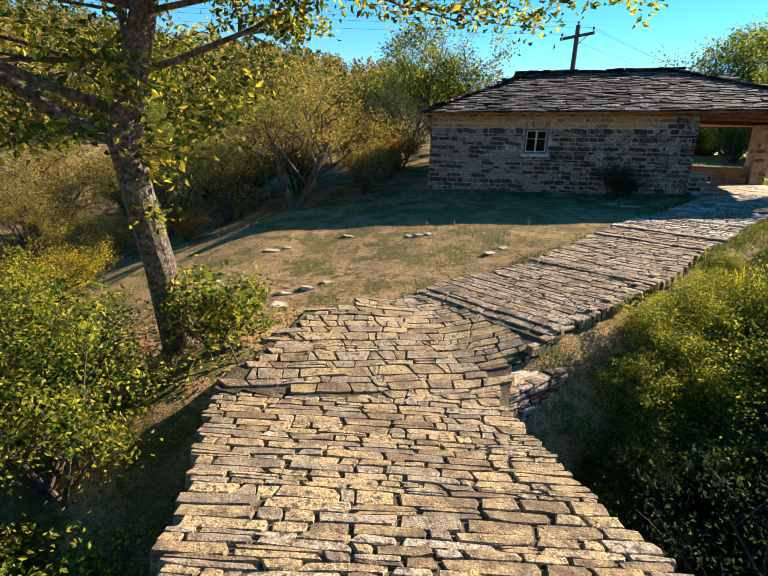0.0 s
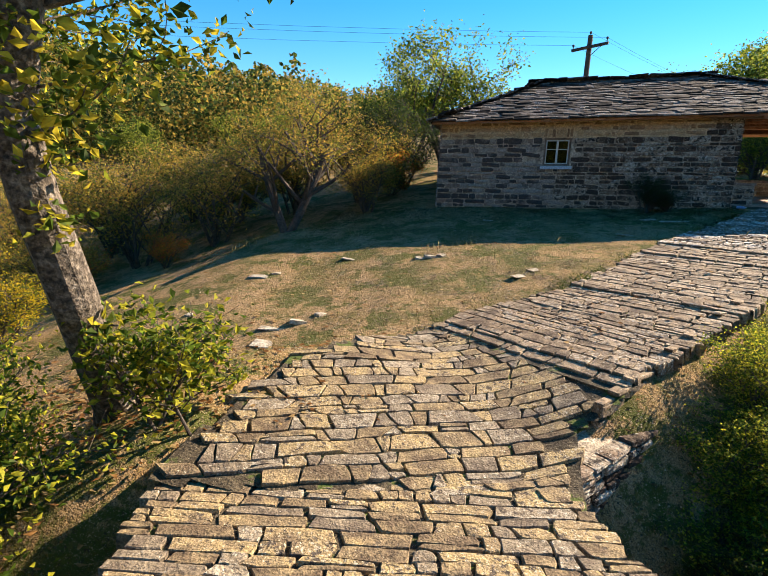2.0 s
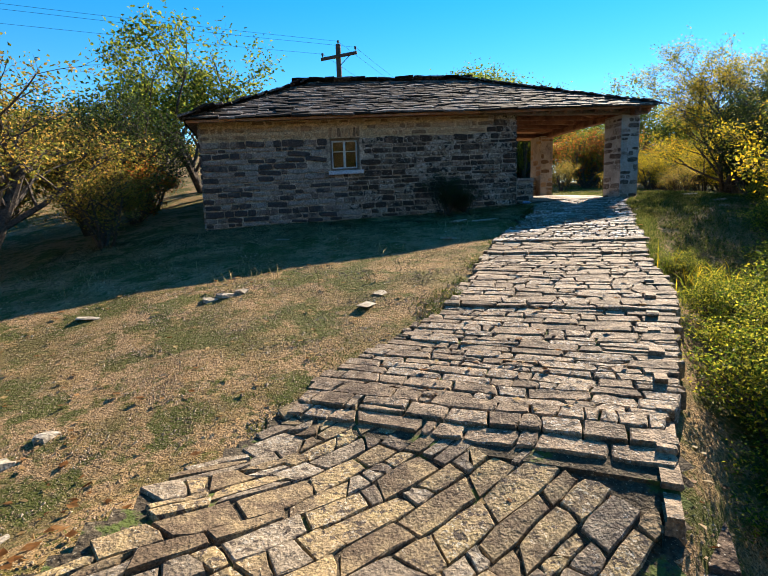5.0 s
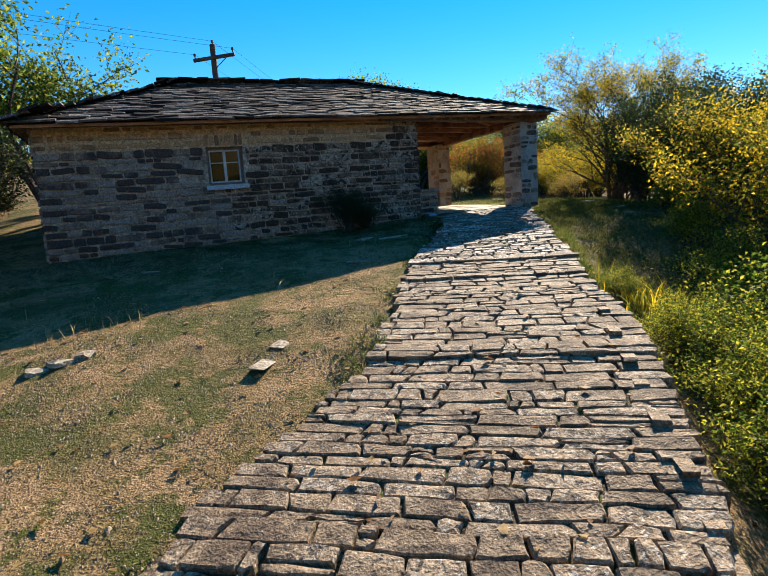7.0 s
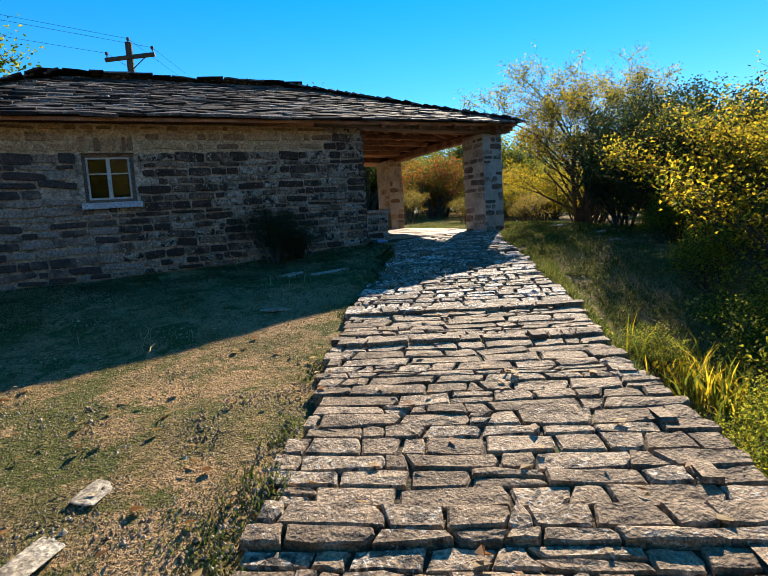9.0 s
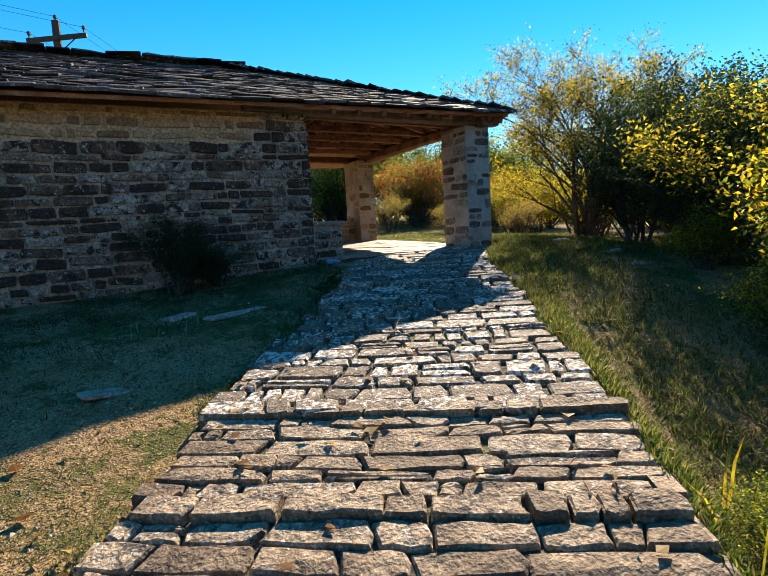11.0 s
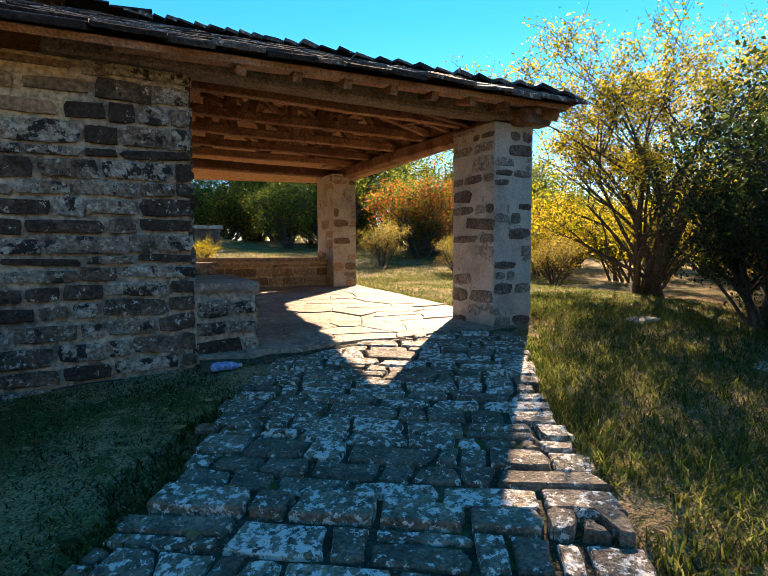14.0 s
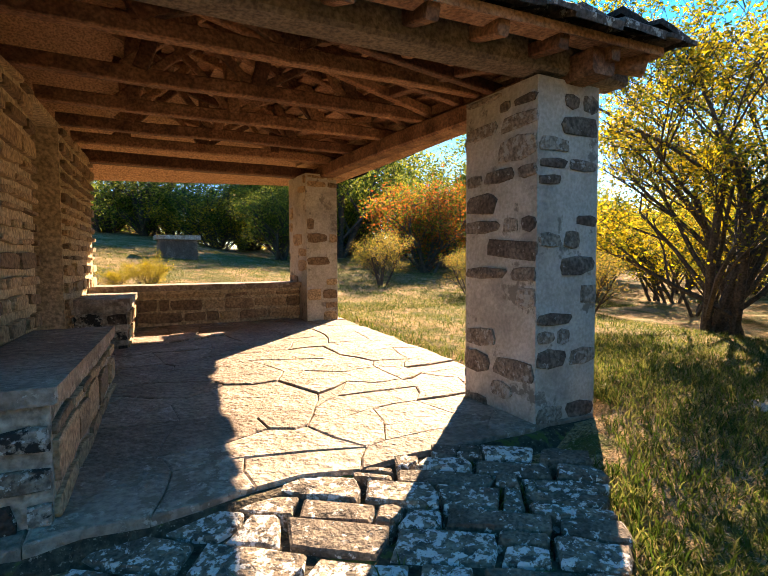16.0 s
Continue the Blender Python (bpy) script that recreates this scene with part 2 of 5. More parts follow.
class Build:
    """Gathers boxes, tubes and cards into one mesh."""

    def __init__(self):
        self.v, self.f = [], []

    def hull(self, pts, faces):
        k = len(self.v)
        self.v += [tuple(p) for p in pts]
        self.f += [tuple(k + i for i in f) for f in faces]

    def box(self, x0, x1, y0, y1, z0, z1, shear=0.0):
        p = [(x, y, z + shear * x) for z in (z0, z1) for x, y in ((x0, y0), (x1, y0), (x1, y1), (x0, y1))]
        self.hull(p, [(3, 2, 1, 0), (4, 5, 6, 7), (0, 1, 5, 4), (1, 2, 6, 5), (2, 3, 7, 6), (3, 0, 4, 7)])

    def beam(self, a, b, w, h, rnd=0.0):
        """A squared timber from a to b with chamfered edges, slightly uneven."""
        a, b = Vector(a), Vector(b)
        d = (b - a).normalized()
        side = d.cross(Vector((0, 0, 1)))
        side = side.normalized() if side.length > 1e-3 else Vector((1, 0, 0))
        up = side.cross(d)
        c = min(w, h) * .12
        ring = [(-w / 2 + c, -h / 2), (w / 2 - c, -h / 2), (w / 2, -h / 2 + c), (w / 2, h / 2 - c), (w / 2 - c, h / 2), (-w / 2 + c, h / 2), (-w / 2, h / 2 - c), (-w / 2, -h / 2 + c)]
        n = 5 if rnd else 2
        k = len(self.v)
        for i in range(n):
            q = a.lerp(b, i / (n - 1)) + Vector((random.uniform(-rnd, rnd), random.uniform(-rnd, rnd), random.uniform(-rnd, rnd))) * (0 < i < n - 1)
            self.v += [tuple(q + side * x + up * y) for x, y in ring]
        for i in range(n - 1):
            for j in range(8):
                self.f.append((k + i * 8 + j, k + i * 8 + (j + 1) % 8, k + i * 8 + 8 + (j + 1) % 8, k + i * 8 + 8 + j))
        self.f.append(tuple(k + j for j in reversed(range(8))))
        self.f.append(tuple(k + (n - 1) * 8 + j for j in range(8)))

    def tube(self, pts, radii, sides=7, rough=0.0):
        k = len(self.v)
        for i, p in enumerate(pts):
            p = Vector(p)
            d = (Vector(pts[min(i + 1, len(pts) - 1)]) - Vector(pts[max(i - 1, 0)])).normalized()
            s = d.cross(Vector((0.3, 1, 0.1))).normalized()
            u = s.cross(d)
            for j in range(sides):
                a = 2 * math.pi * j / sides
                r = radii[i] * (1 + random.uniform(-rough, rough))
                self.v.append(tuple(p + s * (r * math.cos(a)) + u * (r * math.sin(a))))
        for i in range(len(pts) - 1):
            for j in range(sides):
                self.f.append((k + i * sides + j, k + i * sides + (j + 1) % sides, k + (i + 1) * sides + (j + 1) % sides, k + (i + 1) * sides + j))
        self.f.append(tuple(k + j for j in reversed(range(sides))))
        self.f.append(tuple(k + (len(pts) - 1) * sides + j for j in range(sides)))

    def leaf(self, p, size, rng, droop=0.0, slim=0.55):
        """A folded pointed leaf of four triangles' breadth."""
        d = Vector((rng.uniform(-1, 1), rng.uniform(-1, 1), rng.uniform(-.7, .6) - droop)).normalized()
        s = d.cross(Vector((rng.uniform(-1, 1), rng.uniform(-1, 1), rng.uniform(-1, 1)))).normalized() * size * slim
        u = d.cross(s).normalized() * size * .18
        p = Vector(p)
        k = len(self.v)
        self.v += [tuple(p), tuple(p + d * size * .5 + s * .5 + u), tuple(p + d * size), tuple(p + d * size * .5 - s * .5 + u)]
        self.f += [(k, k + 1, k + 2), (k, k + 2, k + 3)]

    def mesh(self, name, mat, smooth=False):
        return mesh(name, self.v, self.f, mat, smooth)


def smooth(a, b, x):
    t = min(1.0, max(0.0, (x - a) / (b - a)))
    return t * t * (3 - 2 * t)


# ---- lie of the land ----
PX, PY, DX, DY = -0.66, 7.1, 0.61, 0.79          # right edge of the paved path, and its direction
UX, UY = 0.42, -0.907                             # along the bridge, away from the house


def path_coords(x, y):
    """Along the path, and to the right of its right edge."""
    return DX * (x - PX) + DY * (y - PY), DY * (x - PX) - DX * (y - PY)


def slope(x, y):
    xc, yc = min(max(x, -13), 10), min(max(y, 5), 42)
    return 1.4447 + .1073 * xc + .1402 * (yc - 12) - .0112 * max(xc, -4) * (yc - 12)


def bridge_z(s):
    return .40 + .030 * min(s, 6) ** 2 * (s > 0) + .12 * smooth(6, 8, s)


def landing_z(s, x=None, y=None):
    z = .40 + .17 * max(0.0, -s)
    if x is None:
        return z
    w = smooth(-.9, .8, path_coords(x, y)[0])
    return z * (1 - w) + (slope(x, y) + .0) * w


def land(x, y):
    z = slope(x, y)
    l, d = path_coords(x, y)
    if y > 17:
        z += (.045 * max(0, min(y, 42) - 22) - .15 * smooth(17, 22, y)) * smooth(2, 8, x)
    s = (x + 2.2) * UX + (y - 5.8) * UY
    w = smooth(-6, -4.2, x) * (1 - smooth(.9, 2.5, l)) * smooth(-3.4, -2.2, s)
    z += (landing_z(s, x, y) - .04 - z) * w
    z -= smooth(.1, .5, d) * .35 * (1 - smooth(6, 10, l)) + smooth(.3, 3.2, d) * (2.3 * (1 - smooth(1, 10, l)) + .25)
    ravine = smooth(-.9, 2.6, s) * (1 - smooth(10, 15, s))
    z = z * (1 - ravine) + min(z, -2.7) * ravine
    if s > 14:
        z = max(z, 0.8)
    z -= .9 * smooth(6, 14, -x) * (1 - smooth(14, 22, y))
    r = math.hypot(x, y - 5)
    az = math.degrees(math.atan2(x, y))
    # Last term: unseen hill behind the camera, added to darken the window's reflections.
    z += 24 * smooth(55, 190, r) * smooth(5, -16, az) * smooth(-150, -100, az) + 6 * smooth(120, 500, r) + 30 * smooth(25, 120, r) * smooth(115, 150, abs(az))
    z += (noise.noise((x * .5, y * .5, 0)) * .07 + noise.noise((x * 1.7, y * 1.7, 3)) * .03) * (1 - ravine * .3)
    if r > 60:
        z += 5 * noise.noise((x * .012, y * .012, 7)) * smooth(60, 160, r)
    return z


LANDING = [(-3.78, 5.44), (-.70, 6.2), (-.66, 7.1), (.0, 7.80), (-2.08, 9.56), (-3.5, 7.5)]


def inside(x, y, poly):
    hit = False
    for (ax, ay), (bx, by) in zip(poly, poly[1:] + poly[:1]):
        if (ay > y) != (by > y) and x < (bx - ax) * (y - ay) / (by - ay) + ax:
            hit = not hit
    return hit


def paved(x, y):
    """True where paving or walls cover the soil."""
    l, d = path_coords(x, y)
    if -2.1 < d < -.05 and 0 < l < 13:
        return True
    s = (x + 2.2) * UX + (y - 5.8) * UY
    return -3.6 < s < 1.0 and -4.0 < x < 0 and d < 0 and l < 1 and inside(x, y, LANDING)


def ground_sheet():
    inner_x = np.arange(-14, 16.01, .3)
    inner_y = np.arange(-7, 32.01, .3)
    out = [1.0, 2.2, 4, 6.5, 10, 15, 22, 32, 45, 62, 85, 115, 150, 200, 260, 340, 480, 700, 1200, 2500]
    xs = [inner_x[0] - o for o in reversed(out)] + list(inner_x) + [inner_x[-1] + o for o in out]
    ys = [inner_y[0] - o for o in reversed(out)] + list(inner_y) + [inner_y[-1] + o for o in out]
    v = []
    for y in ys:
        for x in xs:
            z = land(x, y)
            if paved(x, y):
                z -= .10
            if 3.7 < x < 7.4 and 17.0 < y < 22:
                z = min(z, 2.4)
            v.append((x, y, z))
    w = len(xs)
    f = [(j * w + i, j * w + i + 1, (j + 1) * w + i + 1, (j + 1) * w + i) for j in range(len(ys) - 1) for i in range(w - 1)]
    ob = piece("ground", mesh("ground", v, f, M_GROUND, True))
    return tagged(ob, "dry sloping meadow of worn grass and gravel", "ground", kind="structure")


ground_sheet()


# ---- stones ----
def stone_mesh(name, mat, rng, n=8, rise=.18, rag=1.0):
    """An uneven flat-topped block in a unit cube, top towards +z."""
    pts = []
    for cx, cy, ex, ey in ((-.5, -.5, 1, 0), (.5, -.5, 0, 1), (.5, .5, -1, 0), (-.5, .5, 0, -1)):
        pts.append((cx * (1 - rag * rng.uniform(0, .10)), cy * (1 - rag * rng.uniform(0, .16))))
        q = rng.uniform(.3, .7)
        mx, my = cx + ex * q, cy + ey * q
        pts.append((mx * (1 + rng.uniform(-.05, .04) * abs(ey)), my * (1 + rng.uniform(-.10, .08) * abs(ex))))
    n = len(pts)
    v = [(x, y, -.5) for x, y in pts] + [(x, y, .5 - rise * rng.uniform(.5, 1.3)) for x, y in pts]
    v += [(x * .95, y * .87, .5 - rng.uniform(0, rise * .7)) for x, y in pts] + [(rng.uniform(-.2, .2), rng.uniform(-.1, .1), .5)]
    f = []
    for i in range(n):
        j = (i + 1) % n
        f += [(i, j, n + j, n + i), (n + i, n + j, 2 * n + j, 2 * n + i), (2 * n + i, 2 * n + j, 3 * n)]
    return mesh(name, v, f, mat)


def stone_set(name, mat, count, seed, n=9, rise=.18, rag=1.0):
    rng = random.Random(seed)
    return [stone_mesh(name, mat, rng, n, rise, rag) for _ in range(count)]


# ---- paving ----
def slab_mesh(name, mat, ring, thick, rng, chip=.016):
    """A worn flat slab: an uneven outline, broken edges and a slightly dished top."""
    n = len(ring)
    cx, cy = sum(p[0] for p in ring) / n, sum(p[1] for p in ring) / n
    v = [(x, y, -thick) for x, y in ring] + [(x, y, -chip * rng.uniform(.5, 1.5)) for x, y in ring]
    for x, y in ring:
        d = max(.03, math.hypot(x - cx, y - cy))
        q = 1 - min(.4, chip * rng.uniform(.5, 1.4) / d)
        v.append((cx + (x - cx) * q, cy + (y - cy) * q, rng.uniform(-.004, .004)))
    v.append((cx + rng.uniform(-.02, .02), cy + rng.uniform(-.01, .01), rng.uniform(-.004, .006)))
    f = []
    for i in range(n):
        j = (i + 1) % n
        f += [(i, j, n + j, n + i), (n + i, n + j, 2 * n + j, 2 * n + i), (2 * n + i, 2 * n + j, 3 * n)]
    return mesh(name, v, f, mat)


def pave(parent, mats, s0, s1, across, place, seed, depth=(.11, .20), length=(.18, .55), thick=.14, keep=None, raised=(), gap=.014, wave=.035, skew=.012, split=.12, chip=.008):
    """Wandering rows of broken slabs across a way. across(s): a row's ends; place(s, t): x, y, z."""
    rng = random.Random(seed)
    rows = [s0]
    while rows[-1] < s1:
        rows.append(rows[-1] + rng.uniform(*depth))

    def edge(k, t):
        return rows[k] + wave * noise.noise((t * 1.3, k * 5.3, seed)) + .010 * noise.noise((t * 9.0, k * 3.1, seed))

    for k in range(len(rows) - 1):
        s = rows[k]
        a, b = across(s)
        t = a - rng.uniform(-.03, .10)
        lift = .025 if any(abs(s - r) < .1 for r in raised) else 0
        lean0 = 0.0
        while t < b - .02:
            ln = length[0] * .6 + (length[1] * 1.25 - length[0] * .6) * rng.random() ** 1.4
            if t + ln > b - .10:
                ln = b - t + rng.uniform(-.02, .06)
            lean1 = rng.gauss(0, skew)
            parts = [(0, 1)]
            if rng.random() < split:
                q = rng.uniform(.35, .65)
                parts = [(0, q), (q, 1)]
            for q0, q1 in parts:
                ring = []
                for i in range(4):
                    tt = t + ln * i / 3 + (lean0 if i == 0 else lean1 if i == 3 else 0)
                    e0, e1 = edge(k, tt), edge(k + 1, tt)
                    ring.append((tt, e0 + (e1 - e0) * q0))
                tm = t + ln + rng.uniform(-.015, .015)
                ring.append((tm, (edge(k, tm) + edge(k + 1, tm)) / 2 if len(parts) == 1 else sum(edge(k, tm) + (edge(k + 1, tm) - edge(k, tm)) * q for q in (q0, q1)) / 2))
                for i in (3, 2, 1, 0):
                    tt = t + ln * i / 3 - (lean0 if i == 0 else lean1 if i == 3 else 0)
                    e0, e1 = edge(k, tt), edge(k + 1, tt)
                    ring.append((tt, e0 + (e1 - e0) * q1))
                for i, di in ((0, 1), (3, -1), (5, -1), (8, 1)):
                    x, y = ring[i]
                    ring[i] = (x + di * ln * rng.uniform(.01, .04), y + (1 if i < 4 else -1) * .008)
                ring = [(x + rng.uniform(-.007, .007), y + rng.uniform(-.006, .006)) for x, y in ring]
                tc, sc = sum(p[0] for p in ring) / len(ring), sum(p[1] for p in ring) / len(ring)
                w, d = max(p[0] for p in ring) - min(p[0] for p in ring), max(p[1] for p in ring) - min(p[1] for p in ring)
                g = gap * rng.uniform(.6, 1.5)
                local_ring = [((x - tc) * (1 - g / w), (y - sc) * (1 - g / d)) for x, y in ring]
                p = Vector(place(sc, tc))
                if keep is None or keep(p.x, p.y):
                    along, ahead = (Vector(place(sc, tc + .1)) - p).normalized(), Vector(place(sc + .1, tc)) - p
                    nrm = along.cross(ahead).normalized()
                    side = nrm.cross(along)
                    flip = nrm.z < 0
                    if flip:
                        nrm = -nrm
                        side = -side
                        local_ring = [(x, -y) for x, y in reversed(local_ring)]
                    m = Matrix.Translation(p + Vector((0, 0, rng.uniform(-.007, .007) + lift))) @ Matrix((along, side, nrm)).transposed().to_4x4() @ pose(0, 0, 0, rng.gauss(0, 1.3), rng.gauss(0, 1.0), 0)
                    piece("stone", slab_mesh("stone", rng.choice(mats), local_ring, thick, rng, chip), parent, m)
            lean0 = lean1
            t += ln


COBBLES = stone_set("path_stone", M_PATH, 14, 12, 8, .14)

bridge = thing("bridge", "old humped stone bridge with a rough slab deck", "bridge", kind="structure")
landing = thing("pavement_landing", "irregular stone paving where bridge meets path", "pavement", kind="structure")
path_low = thing("pavement_lower", "worn cobbled path climbing towards the house", "pavement", kind="structure")
path_high = thing("pavement_upper", "lichen-spotted cobbled path before the porch", "pavement", kind="structure")

LX, LY, RX, RY = -3.78, 5.44, -.70, 6.2


def bridge_place(s, t):
    """s: from the landing outwards, t: 0 left edge to width."""
    w = 3.1
    q = t / w
    x0, y0 = LX + s * UX, LY + s * UY
    x1, y1 = RX + s * UX + .04 * s, RY + s * UY
    return x0 + (x1 - x0) * q, y0 + (y1 - y0) * q, bridge_z(s)


deck = thing("pavement_bridge", "rough sunlit slab paving on the bridge deck", "pavement", kind="structure")
pave(deck, (M_PAVE, M_PAVE, M_PAVE, M_PAVE_GREY), -.24, 4.0, lambda s: (0, 3.15), bridge_place, 21, (.075, .165), (.16, .52), gap=.006, wave=.04)
pave(bridge, (M_PAVE,), 4.0, 7.0, lambda s: (0, 3.15), bridge_place, 25, (.13, .20), (.3, .7))


def on_bridge(x, y):
    """On the bridge side of its first row."""
    return (x - LX) * (RY - LY) - (y - LY) * (RX - LX) > -.1


def landing_place(s, t):
    x, y = -2.2 + .907 * t - s * UX, 5.8 + .42 * t - s * UY
    return x, y, landing_z((x + 2.2) * UX + (y - 5.8) * UY, x, y) + .01


pave(landing, (M_PAVE, M_PAVE, M_PAVE_GREY), -.75, 3.9, lambda s: (-2.6, 2.25), landing_place, 22, (.11, .20), (.15, .42), gap=.008, wave=.06, skew=.028, split=.10,
     keep=lambda x, y: inside(x, y, LANDING) and (x + 2.2) * UX + (y - 5.8) * UY < .75 and not on_bridge(x, y))


def path_place(l, d):
    x, y = PX + DX * l + DY * d, PY + DY * l - DX * d
    return x, y, slope(x, y) + .03


def path_ends(l):
    return -2.05 - .5 * (1 - smooth(.8, 3, l)) - .06 * math.sin(l * 1.3), .05 + .22 * smooth(.8, 2, l) - .20 * smooth(3.8, 5.5, l) - .24 * smooth(6, 11, l) + .03 * math.sin(l * 2.3)


STEPS = (.95, 3.1, 5.2, 6.05, 9.0)
pave(path_low, (M_PATH,), .72, 6.0, path_ends, path_place, 23, (.085, .165), (.14, .44), raised=STEPS, gap=.006, wave=.03, chip=.011)
pave(path_high, (M_LICHEN,), 6.0, 12.0, path_ends, path_place, 24, (.12, .20), (.15, .38), raised=STEPS, gap=.022, wave=.03, chip=.011,
     keep=lambda x, y: y < 16.95 or x > 4.3 and y < 17.12)


def bed(name, label, parent, a, b, ends, place, drop, step=.3):
    """The soil in which the stones lie, with its retaining sides."""
    bl = Build()
    n = int((b - a) / step)
    for i in range(n + 1):
        s = a + (b - a) * i / n
        e = ends(s)
        for t, h in ((e[0] + .04, -drop), (e[0] + .04, -.03), (e[1] - .04, -.03), (e[1] - .04, -drop)):
            x, y, z = place(s, t)
            bl.v.append((x, y, z + h))
    for i in range(n):
        for j in range(3):
            bl.f.append((i * 4 + j, i * 4 + j + 1, i * 4 + 5 + j, i * 4 + 4 + j))
    bl.f += [(0, 1, 2, 3), (n * 4 + 3, n * 4 + 2, n * 4 + 1, n * 4)]
    return piece(name, bl.mesh(name, M_SOIL), parent, label=label)


bed("joint_bed", "earth and moss in the joints", bridge, -.3, 14, lambda s: (0, 3.15), bridge_place, 1.2)
bed("joint_bed", "earth and moss in the joints", path_low, .62, 6.2, path_ends, path_place, .3)
bed("joint_bed", "earth and moss in the joints", path_high, 6.2, 11.2, path_ends, path_place, .3)
bl = Build()
pts = [(x, y, landing_z((x + 2.2) * UX + (y - 5.8) * UY, x, y) - .12) for x, y in LANDING]
bl.hull(pts + [(x, y, z - .8) for x, y, z in pts], [tuple(range(6))] + [(i + 6, (i + 1) % 6 + 6, (i + 1) % 6, i) for i in range(6)])
for i in range(-42, 4):
    for j in range(50, 100):
        cell = [(i * .1, j * .1), (i * .1 + .1, j * .1), (i * .1 + .1, j * .1 + .1), (i * .1, j * .1 + .1)]
        if any(inside(x, y, LANDING) for x, y in cell):
            bl.hull([(x, y, landing_z((x + 2.2) * UX + (y - 5.8) * UY, x, y) - .018 + .012 * noise.noise((x * 7, y * 7, 1))) for x, y in cell], [(0, 1, 2, 3)])
piece("joint_bed", bl.mesh("joint_bed", M_SOIL), landing, label="earth and moss in the joints")


# ---- house ----
SH = .035                                          # the old walls have settled along their length
WX0, WX1, WY = -3.60, 3.79, 17.19
EAVE = 4.42
TH = .5
wall_front = thing("wall_front", "shaded rubble stone wall with pale mortar", "wall", kind="structure")
wall_side = thing("wall_side", "warm rubble stone wall inside the porch", "wall", kind="structure")
wall_left = thing("wall_left", "rubble stone gable side wall", "wall", kind="structure")
wall_back = thing("wall_back", "rubble stone back wall", "wall", kind="structure")
WIN = (-.80, -.12, 3.28, 4.0)


def side_x(y):
    return WX1 + .12 * (y - WY)


b = Build()
for x0, x1, z0, z1 in ((WX0, WIN[0], 1.2, EAVE), (WIN[1], WX1, 1.2, EAVE), (WIN[0], WIN[1], 1.2, WIN[2]), (WIN[0], WIN[1], WIN[3], EAVE)):
    b.box(x0, x1, WY + .03, WY + TH, z0, z1, SH)
piece("mortar_core", b.mesh("mortar_core", M_MORTAR), wall_front, label="grey lime mortar")
b = Build()
b.box(WX0 + .05, WIN[0] - .02, WY + .022, WY + .1, 3.98, EAVE - .01, SH)
b.box(WIN[1] + .02, WX1 - .75, WY + .022, WY + .1, 3.98, EAVE - .01, SH)
b.box(WIN[0] - .02, WIN[1] + .02, WY + .022, WY + .1, 4.002, EAVE - .01, SH)
piece("mortar_band", b.mesh("mortar_band", M_MORTAR_WARM), wall_front, label="newer sandy mortar band under the eaves")
b = Build()
for y0, y1, z0, z1 in ((WY + TH, 19.3, 1.6, 4.55), (20.25, 22.0, 1.6, 4.55), (19.3, 20.25, 4.5, 4.55)):
    p = [(side_x(y) - o - .02, y, z + SH * 3.8) for z in (z0, z1) for y, o in ((y0, TH), (y0, 0), (y1, 0), (y1, TH))]
    b.hull(p, [(3, 2, 1, 0), (4, 5, 6, 7), (0, 1, 5, 4), (1, 2, 6, 5), (2, 3, 7, 6), (3, 0, 4, 7)])
piece("mortar_core", b.mesh("mortar_core", M_MORTAR_WARM), wall_side, label="sandy lime mortar")
b = Build()
b.box(WX0, WX0 + TH, WY + TH, 22.0, 1.2, EAVE, SH)
piece("mortar_core", b.mesh("mortar_core", M_MORTAR), wall_left)
b = Build()
b.box(WX0 + TH, side_x(22) - TH - .05, 21.5, 22.0, 1.2, EAVE, SH)
piece("mortar_core", b.mesh("mortar_core", M_MORTAR), wall_back)

WALLERS = stone_set("wall_stone", M_WALL, 24, 31, 9, .22, 1.4)
WARMERS = stone_set("warm_stone", M_WARM, 14, 32, 9, .22, 1.6)


